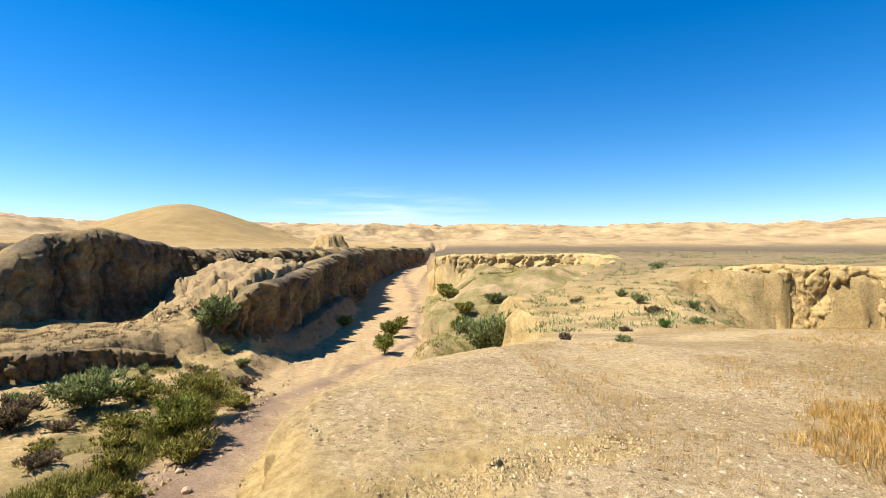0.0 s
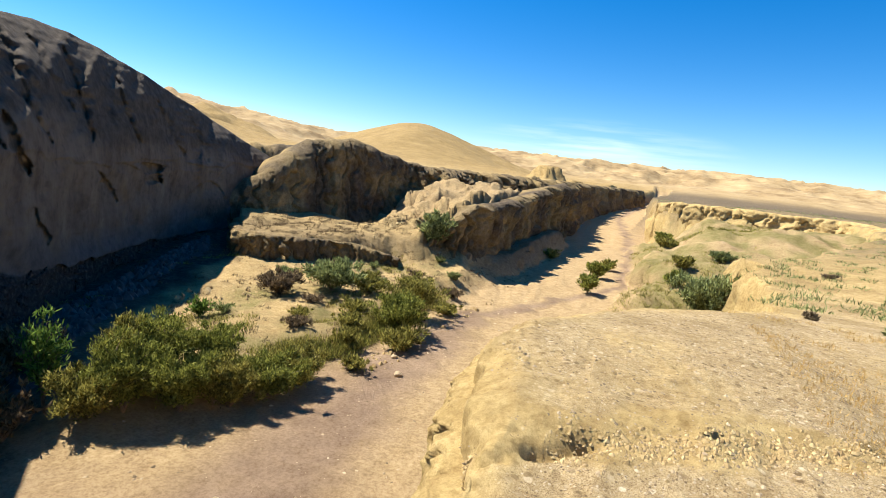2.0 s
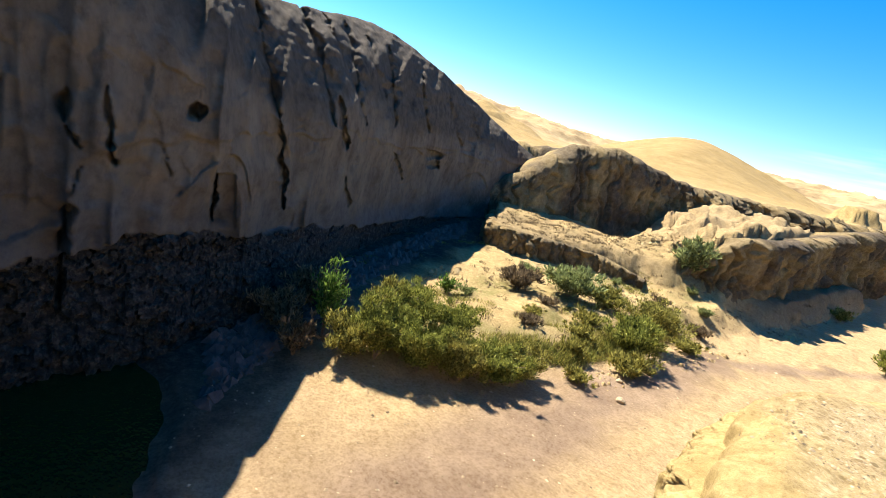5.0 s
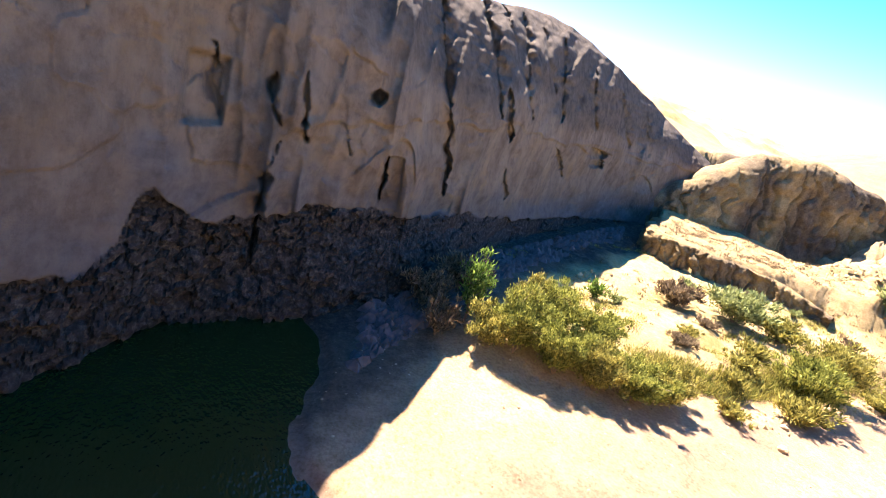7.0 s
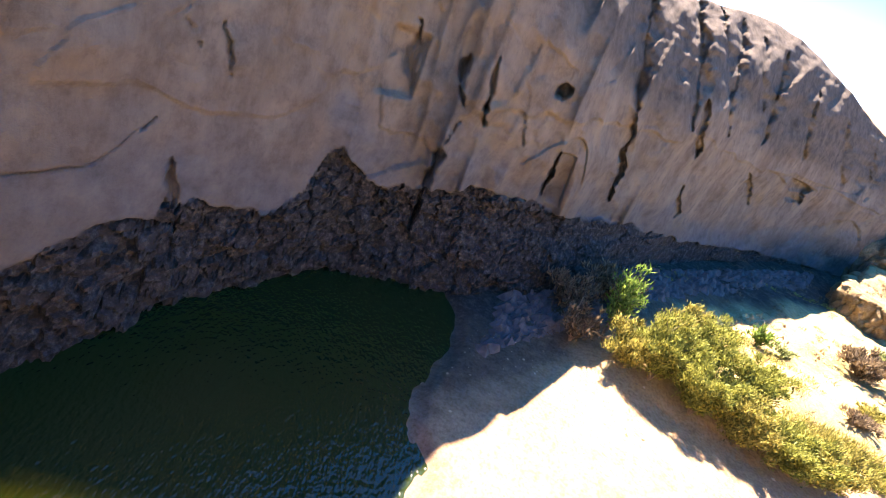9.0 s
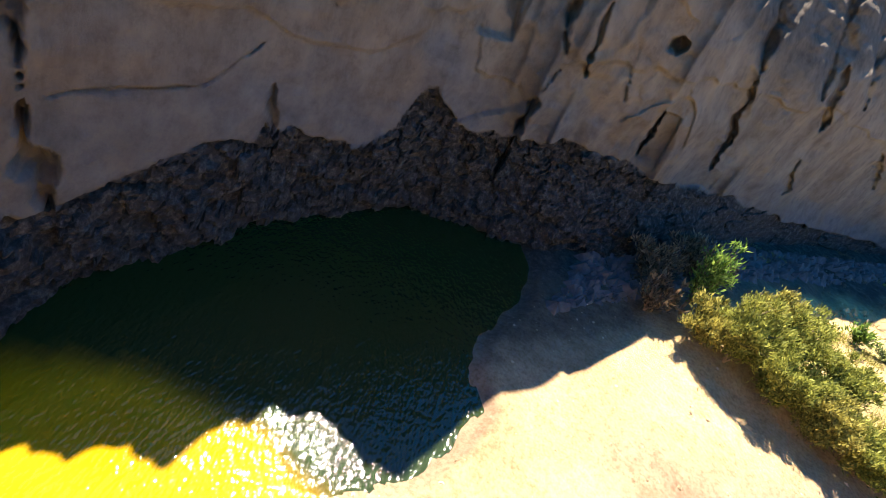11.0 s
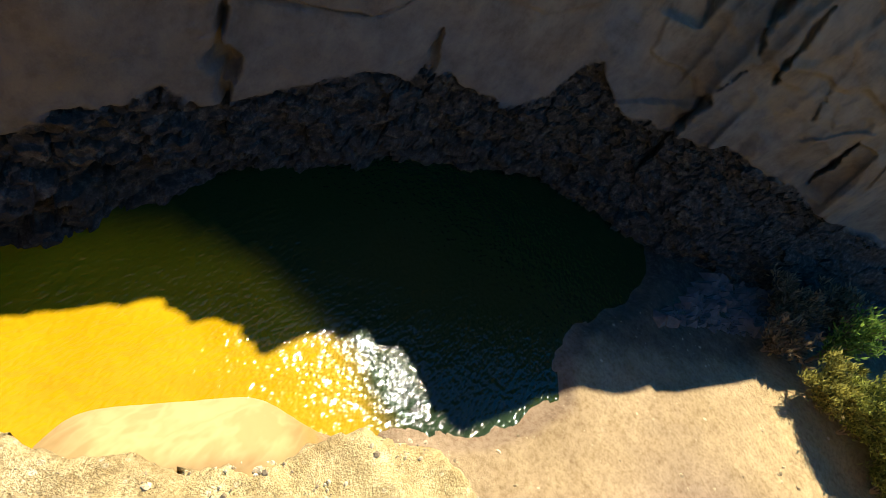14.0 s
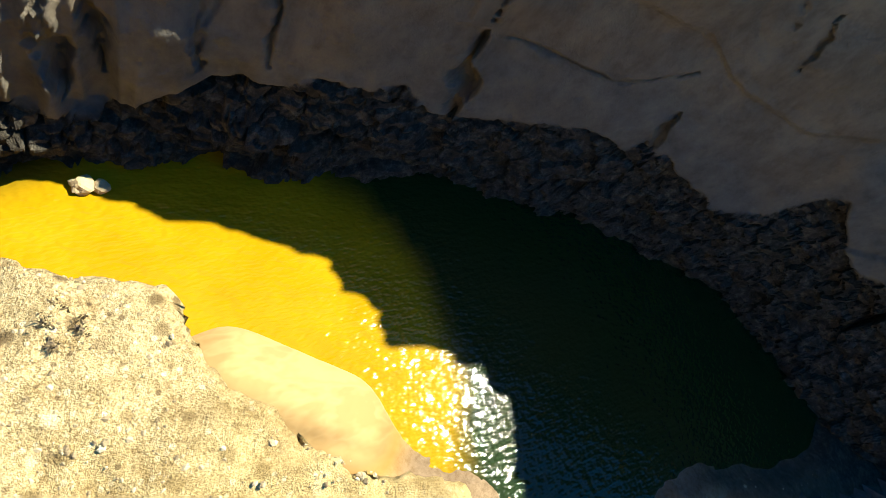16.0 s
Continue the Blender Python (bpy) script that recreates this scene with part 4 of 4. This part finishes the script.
rng = np.random.default_rng(7)


def ground_at(x, y):
    z = ground_height(np.array([[float(x)]]), np.array([[float(y)]]))[0]
    return float(z[0, 0])


def blades(base, way, length, width):
    """Thin triangles from base points along unit ways; one island each."""
    n = len(base)
    side = np.cross(way, rng.normal(size=(n, 3)))
    side /= np.linalg.norm(side, axis=1)[:, None] + 1e-9
    half = side * (width / 2)[:, None]
    mid = base + way * (length * 0.45)[:, None]
    v = np.stack([base, mid + half, base + way * length[:, None], mid - half], 1).reshape(-1, 3)
    i = np.arange(n)[:, None] * 4
    return v, np.concatenate([i + np.array([[0, 1, 2]]), i + np.array([[0, 2, 3]])], 0)


def stem_mesh(paths):
    """Tapered five-sided stems along paths of (point, radius)."""
    v, f, at = [], [], 0
    for path in paths:
        for p, rad in path:
            for k in range(5):
                a = k * 2 * math.pi / 5
                v.append((p[0] + rad * math.cos(a), p[1] + rad * math.sin(a), p[2]))
        for j in range(len(path) - 1):
            for k in range(5):
                a, b = at + j * 5 + k, at + j * 5 + (k + 1) % 5
                f += [(a, b, b + 5), (a, b + 5, a + 5)]
        at += len(path) * 5
    return np.array(v), np.array(f)


def shrub(x, y, wide, high, mat, label, leaves=5000, leaf=0.17, sparse=0.0, name="shrub", z=None):
    """A bush of bent stems and feathery sprays, on the ground."""
    z = ground_at(x, y) - 0.05 if z is None else z
    ob = new(name)
    ob.location = (x, y, z)
    paths, tips = [], []
    stems = max(5, int(9 + 4 * wide))
    for i in range(stems):
        a = 2 * math.pi * (i + rng.uniform(-0.4, 0.4)) / stems
        out, up = wide * rng.uniform(0.25, 0.95), high * rng.uniform(0.55, 1.0)
        up *= 1 - 0.35 * (out / wide) ** 2
        path = []
        for j in range(6):
            t = j / 5
            bend = out * (t ** 1.4)
            path.append((np.array([bend * math.cos(a) + 0.08 * wide * rng.normal() * t, bend * math.sin(a) + 0.08 * wide * rng.normal() * t, up * t]), max(0.006, 0.035 * (1 - t) * (0.5 + 0.5 * high / 2))))
        paths.append(path)
        for j in (2, 3, 4, 5):
            tips.append((path[j][0], 0.30 + 0.12 * j))
        for k in range(3):
            j = rng.integers(2, 5)
            p0 = path[j][0]
            p1 = p0 + np.array([rng.normal() * 0.3 * wide, rng.normal() * 0.3 * wide, rng.uniform(0.05, 0.30) * high])
            paths.append([(p0, 0.012), ((p0 + p1) / 2, 0.008), (p1, 0.004)])
            tips.append((p1, 0.8))
    weight = np.array([t[1] for t in tips])
    pick = rng.choice(len(tips), leaves, p=weight / weight.sum())
    centre = np.array([t[0] for t in tips])[pick]
    spread = (0.068 - 0.015 * sparse) * (wide + high) / 2
    base = centre + rng.normal(size=(leaves, 3)) * spread * np.array([1, 1, 0.8])
    base[:, 2] = np.maximum(base[:, 2], 0.05 * high * rng.random(leaves))
    way = rng.normal(size=(leaves, 3)) * 0.6 + (base - np.array([0, 0, high * 0.3])) / (wide + high) + np.array([0, 0, 0.75])
    way /= np.linalg.norm(way, axis=1)[:, None]
    v, f = blades(base, way, leaf * rng.uniform(0.6, 1.8, leaves), leaf * rng.uniform(0.22, 0.5, leaves))
    sv, sf = stem_mesh(paths)
    for part_name, me in (("branchwork", tri_mesh("branchwork", sv, sf, BARK)), ("foliage", tri_mesh("foliage", v, f, mat))):
        child = new(part_name, me)
        child.parent = ob
    return tagged(ob, label, "shrub")


THICKET = "dense green tamarisk bush on the sandy river bank"
for x, y, w, h, m in ((-12.8, 8.9, 0.8, 1.6, OLIVE), (-12.4, 9.5, 1.1, 2.1, TAMARISK), (-11.6, 10.6, 1.15, 1.9, TAMARISK), (-10.9, 11.7, 1.1, 1.7, OLIVE), (-10.5, 12.9, 1.0, 1.6, TAMARISK),
                      (-10.3, 14.2, 0.9, 1.3, OLIVE), (-13.2, 10.4, 0.9, 1.9, OLIVE), (-13.2, 11.2, 1.1, 1.9, TAMARISK), (-12.2, 12.4, 1.0, 1.5, TAMARISK)):
    tagged(shrub(x, y, w, h, m, THICKET, leaves=13000, leaf=0.10), group="bushes of the thicket")
shrub(-14.4, 8.7, 0.45, 2.6, LIME, "tall lime-green sapling beside the thicket", 1500, 0.15)
shrub(-13.7, 7.4, 0.7, 1.3, DRY, "leafless brown bush at the thicket's edge", 1300, 0.16, 1.0)
shrub(-15.6, 7.6, 1.0, 1.5, DRY, "grey dry bush at the foot of the cliff", 2600, 0.16, 0.6)
shrub(-16.6, 9.3, 1.1, 1.6, DRY, "grey dry bush at the foot of the cliff", 2600, 0.16, 0.6)
shrub(-10.3, 21.3, 1.35, 2.0, TAMARISK, "round green bush on the river bank", 8500, 0.14)
shrub(-10.9, 23.8, 1.25, 2.4, OLIVE, "loose olive-green bush on the river bank", 6500, 0.14)
shrub(-9.3, 19.6, 0.9, 0.9, OLIVE, "low yellow-green bush beside the stream", 2500, 0.17)
shrub(-15.0, 22.6, 1.5, 1.7, SAGE, "grey-green bush on the bank", 4500, 0.2)
shrub(-16.6, 20.6, 1.2, 1.1, DRY, "brown half-dead bush on the bank", 3000, 0.18, 0.4)
shrub(-13.4, 23.6, 1.1, 1.1, OLIVE, "sparse olive bush on the bank", 2500, 0.2, 0.4)
shrub(-17.0, 16.2, 0.45, 0.8, LIME, "small bright green bush on sand", 900, 0.15)
shrub(-16.4, 16.9, 0.4, 0.4, SAGE, "small grey-green bush on sand", 600, 0.12)
shrub(-14.6, 34.4, 1.3, 2.6, SAGE, "grey-green bush under the rocky spur", 4500, 0.24)
shrub(-4.2, 38.4, 0.9, 1.4, TAMARISK, "green bush on the sand by the stream", 2600, 0.2)
shrub(-4.3, 45.0, 0.9, 1.4, TAMARISK, "green bush on the sand by the stream", 2600, 0.22)
shrub(-3.9, 49.5, 0.7, 1.1, OLIVE, "green bush on the sand by the stream", 1600, 0.22)
shrub(-9.4, 51.0, 0.8, 0.9, OLIVE, "low bush on pale sand", 1500, 0.2)
shrub(2.6, 29.2, 1.9, 2.5, SAGE, "big rounded grey-green bush under a clay bank", 7000, 0.2)
shrub(1.2, 34.5, 0.8, 0.8, TAMARISK, "green bush in the side gully", 2200, 0.2)
shrub(1.8, 43, 0.8, 0.7, OLIVE, "olive bush in the side gully", 2500, 0.25)
shrub(4.6, 47, 0.9, 0.6, SAGE, "grey-green bush in the side gully", 2500, 0.25)
shrub(0.6, 55, 1.1, 0.8, OLIVE, "olive bush in the side gully", 2500, 0.28)
shrub(0.4, 64, 1.0, 1.1, TAMARISK, "green bush under the far bank", 2500, 0.3)
for x, y, w, h in ((15.0, 20.2, 0.5, 0.8), (15.7, 20.5, 0.55, 0.7), (16.5, 20.1, 0.5, 0.6), (17.3, 20.3, 0.6, 0.6), (19.3, 20.8, 0.6, 0.9)):
    shrub(x, y, w, h, SAGE, "small green bush at the foot of the gully wall", 1200, 0.14)
for x, y, w, h, m in ((2.68, 12.0, 0.22, 0.22, DRY), (3.72, 11.24, 0.26, 0.2, SAGE), (6.13, 15.0, 0.22, 0.36, LIME), (7.7, 21.2, 0.5, 0.6, SAGE), (7.2, 18.4, 0.5, 0.4, DRY), (7.25, 15.3, 0.36, 0.26, SAGE),
                      (9.9, 21.3, 0.5, 0.45, SAGE), (14.8, 36.7, 0.9, 0.8, SAGE), (5.9, 23.8, 0.45, 0.25, DRY), (7.9, 23.8, 0.4, 0.5, SAGE), (4.9, 14.6, 0.25, 0.2, DRY)):
    shrub(x, y, 0.68 * w, 0.7 * h, m, "small desert bush on the gravel plain", 900, 0.05 + 0.05 * w, 0.3, "desert_bush")
shrub(-0.31, -0.89, 0.09, 0.06, DRY, "tuft of dead twigs on the gravel", 520, 0.017, 0.5, "dead_tuft")


# low bushes and dead clumps over the left bank
for kind, w, h, m, label, n, places in (
        ("shrub", 0.55, 0.55, OLIVE, "low olive bush on the river bank", 1400, ((-9.6, 16.4), (-11.8, 19.4), (-10.9, 17.9), (-12.6, 21.0), (-9.8, 25.6), (-13.9, 18.7), (-12.2, 26.2))),
        ("shrub", 0.5, 0.4, DRY, "brown dead bush on the river bank", 1100, ((-12.9, 17.2), (-14.6, 20.6), (-11.4, 15.6), (-15.6, 24.8), (-13.0, 28.4), (-10.7, 28.6), (-17.8, 27.2))),
        ("shrub", 0.45, 0.5, SAGE, "grey-green bush on the river bank", 1000, ((-14.2, 25.6), (-16.0, 28.6), (-11.6, 31.0), (-18.6, 23.4), (-13.6, 33.4)))):
    first = None
    for px, py in places:
        if first is None:
            first = tagged(shrub(px, py, w, h, m, label, n, 0.13, 0.3), group=label)
            home = first.location.copy()
        else:
            grow = rng.uniform(0.7, 1.35)
            copy_thing(first, Matrix.Translation((px, py, ground_at(px, py) - 0.05)) @ Matrix.Rotation(rng.uniform(0, 6.28), 4, "Z") @ Matrix.Diagonal((grow, grow, grow * rng.uniform(0.8, 1.2), 1)))


def scatter(name, label, category, count, area, make, keep=None):
    """Many small things in one mesh: area gives plan points, make gives points and triangles at the origin."""
    x, y = area(count)
    z, sd, east, up, shore, bank, terrace, bench = ground_height(x[None, :], y[None, :])
    ok = np.ones(len(x), bool) if keep is None else keep(x, y, z[0], east[0], up[0], bank[0], terrace[0], bench[0], shore[0])
    v, f, mat = make(x[ok], y[ok], z[0][ok])
    return tagged(new(name, tri_mesh(name, v, f, mat)), label, category, kind="stuff")


def pebbles(low, high, flat=0.55, mat=None):
    unit = np.array([(1, 0, 0), (0.3, 0.95, 0), (-0.8, 0.6, 0), (-0.75, -0.65, 0), (0.35, -0.9, 0), (0.1, 0.05, 1), (0.45, 0.1, 0.75), (-0.4, 0.25, 0.8)])
    tris = np.array([(0, 1, 6), (1, 5, 6), (1, 2, 7), (1, 7, 5), (2, 3, 7), (3, 5, 7), (3, 4, 5), (4, 6, 5), (4, 0, 6)])

    def make(x, y, z):
        n = len(x)
        size = low * (high / low) ** (rng.random(n) ** 2.2)
        a = rng.uniform(0, 2 * math.pi, n)
        u = unit[None] * rng.uniform(0.75, 1.25, (n, 8, 1)) * np.array([1, 0.8, flat])
        vx = u[..., 0] * np.cos(a)[:, None] - u[..., 1] * np.sin(a)[:, None]
        vy = u[..., 0] * np.sin(a)[:, None] + u[..., 1] * np.cos(a)[:, None]
        v = np.stack([vx, vy, u[..., 2] - 0.15], -1) * size[:, None, None] + np.stack([x, y, z], -1)[:, None, :]
        f = (np.arange(n)[:, None, None] * 8 + tris[None]).reshape(-1, 3)
        return v.reshape(-1, 3), f, mat or STONE
    return make


def disc(cx, cy, inner, outer, power=1.0):
    def area(n):
        r = inner + (outer - inner) * rng.random(n) ** power
        a = rng.uniform(0, 2 * math.pi, n)
        return cx + r * np.cos(a), cy + r * np.sin(a)
    return area


def box(x0, x1, y0, y1):
    return lambda n: (rng.uniform(x0, x1, n), rng.uniform(y0, y1, n))


ON_BLUFF = lambda x, y, z, east, up, bank, terrace, bench, shore: (east & (up > 0.93))
scatter("bluff_gravel", "angular tan and white gravel on the bluff", "gravel", 24000, disc(0, 0.3, 0.1, 4.5, 0.8), pebbles(0.004, 0.015), ON_BLUFF)
scatter("plain_gravel", "angular tan and white gravel on the plain", "gravel", 40000, disc(2, 5, 0.5, 12, 0.75), pebbles(0.008, 0.026),
        lambda x, y, z, east, up, bank, terrace, bench, shore: (east & (up > 0.93) & (np.hypot(x, y) > 2.6)))
scatter("river_stones", "scattered stones on the sandy river bed", "stones", 1500, box(-13, -2, 2, 30), pebbles(0.015, 0.09),
        lambda x, y, z, east, up, bank, terrace, bench, shore: (up < 0.05) & (shore > 0.15) & (bank < 0.4))
scatter("bank_rubble", "broken clay lumps along the river bank", "rubble", 2600, box(-20, -8.5, 17, 40), pebbles(0.04, 0.26, 0.8, CLOD),
        lambda x, y, z, east, up, bank, terrace, bench, shore: (z > 0.35) & (z < 4.5) & (fbm(x / 3, y / 3, 60, 3) > 0.15))


def talus(n):
    a = rng.uniform(46, 70, n)
    r = np.interp(a, CLIFF_AZ, FOOT_R) - 0.3 - 4.5 * rng.random(n) ** 1.5 * smooth(90, 70, a)
    return -r * np.sin(np.radians(a)), r * np.cos(np.radians(a))


scatter("talus", "dark broken blocks under the cliff", "rubble", 3500, talus, pebbles(0.05, 0.42, 0.8, SLATE))


def crumbs(n):
    x = rng.uniform(-1.3, 1.7, n)
    return x, 3.78 + 0.55 * (x + 0.4) + rng.normal(size=n) * 0.10 - 0.08


scatter("crust_crumbs", "crumbled clay along the broken crust", "rubble", 3200, crumbs, pebbles(0.005, 0.030, 0.7, CLOD), ON_BLUFF)


def tufts(high, mat, per, fat=1.0, wide=1.0):
    def make(x, y, z):
        n = len(x) * per
        base = np.repeat(np.stack([x, y, z - 0.01], -1), per, 0) + rng.normal(size=(n, 3)) * np.array([0.05, 0.05, 0]) * (high / 0.15) * wide
        way = rng.normal(size=(n, 3)) * (0.2 + 0.2 * wide) + np.array([0, 0, 1.0])
        way /= np.linalg.norm(way, axis=1)[:, None]
        v, f = blades(base, way, high * rng.uniform(0.5, 1.3, n), high * fat * rng.uniform(0.04, 0.08, n))
        return v, f, mat
    return make


PATCHY = lambda x, y, z, east, up, bank, terrace, bench, shore: east & (up > 0.97) & (fbm(x / 2.5, y / 2.5, 61, 3) > 0.05)
scatter("dry_grass", "golden dry grass on the bluff", "grass", 9000, box(1.2, 10, 3.6, 15), tufts(0.075, GOLD, 6), PATCHY)
scatter("golden_grass", "tall golden grass at the edge of the plain", "grass", 7000, box(2.8, 8.5, 0.6, 6.2), tufts(0.11, GOLD, 8),
        lambda x, y, z, east, up, bank, terrace, bench, shore: (up > 0.9) & (((x - 4.9) / 2.0) ** 2 + ((y - 4.6) / 2.0) ** 2 + 0.5 * fbm(x / 0.9, y / 0.9, 96, 4) < 0.85))
scatter("bank_grass", "olive reeds and grass on the river bank", "grass", 3800, box(-13, -8.8, 13, 27), tufts(0.30, OLIVE, 14, 1.4, 1.5),
        lambda x, y, z, east, up, bank, terrace, bench, shore: (bank > 0.05) & (bank < 0.9) & (y > 13))
scatter("gully_grass", "olive grass in the side gully", "grass", 3500, box(-2.5, 9, 20, 64), tufts(0.26, OLIVE, 16, 1.4, 1.6),
        lambda x, y, z, east, up, bank, terrace, bench, shore: (bench > 0.2) & (up < 0.3) & (fbm(x / 4, y / 4, 62, 3) > -0.05))
scatter("plain_scrub", "low grey-green scrub dotted over the plain", "scrub", 9000, lambda n: (rng.uniform(-2, 110, n), 15 + 150 * rng.random(n) ** 1.8), tufts(0.19, SAGE, 26, 2.0, 2.4),
        lambda x, y, z, east, up, bank, terrace, bench, shore: east & (up > 0.97) & (fbm(x / 14, y / 14, 63, 3) > -0.1))
scatter("slope_scrub", "low dry scrub dotted over the terraces", "scrub", 900, box(-30, -9, 14, 56), tufts(0.17, DRY, 26, 2.0, 2.0),
        lambda x, y, z, east, up, bank, terrace, bench, shore: (up < 0.4) & (z > 0.4) & (z < 5.5) & (fbm(x / 4, y / 4, 81, 3) > -0.15))
scatter("bank_scrub", "patchy olive weeds on the river bank", "scrub", 2200, box(-24, -9.5, 11, 34), tufts(0.18, OLIVE, 26, 2.0, 2.0),
        lambda x, y, z, east, up, bank, terrace, bench, shore: (bank > 0.3) & (terrace < 0.5) & (fbm(x / 3, y / 3, 82, 3) > 0.12))
scatter("bank_mat", "dense mat of green weeds along the bank's foot", "grass", 2600, box(-12.5, -8.6, 14, 26), tufts(0.24, TAMARISK, 18, 1.6, 1.5),
        lambda x, y, z, east, up, bank, terrace, bench, shore: (bank > 0.04) & (bank < 0.75) & (fbm(x / 2, y / 2, 83, 3) > -0.25))
scatter("terrace_scrub", "brown scrub along the edge of the terrace", "scrub", 260, box(-27, -14, 27, 36), tufts(0.2, DRY, 26, 2.0, 2.0),
        lambda x, y, z, east, up, bank, terrace, bench, shore: (terrace > 0.1) & (up < 0.3))


def stone(x, y, size, label, z=None):
    """A lumpy boulder that rests on the ground."""
    bm = bmesh.new()
    bmesh.ops.create_icosphere(bm, subdivisions=3, radius=size)
    off = Vector((x * 3.1, y * 2.7, size))
    for vert in bm.verts:
        d = vert.co.normalized()
        vert.co = d * size * (1 + 0.35 * noise.noise(d * 1.3 + off) + 0.12 * noise.noise(d * 4 + off))
        vert.co.z *= 0.7
    me = bpy.data.meshes.new("stone")
    bm.to_mesh(me)
    bm.free()
    me.materials.append(STONE)
    ob = new("stone", me)
    ob.location = (x, y, (ground_at(x, y) if z is None else z) + 0.3 * size)
    return tagged(ob, label, "stone")


stone(-0.72, -5.45, 0.16, "white sunlit stone at the water's edge", 0.02)
stone(-0.95, -5.40, 0.12, "white sunlit stone at the water's edge", 0.02)
stone(-8.07, 17.0, 0.16, "pale stone on the river sand")
stone(-9.0, 18.4, 0.12, "pale stone on the river sand")
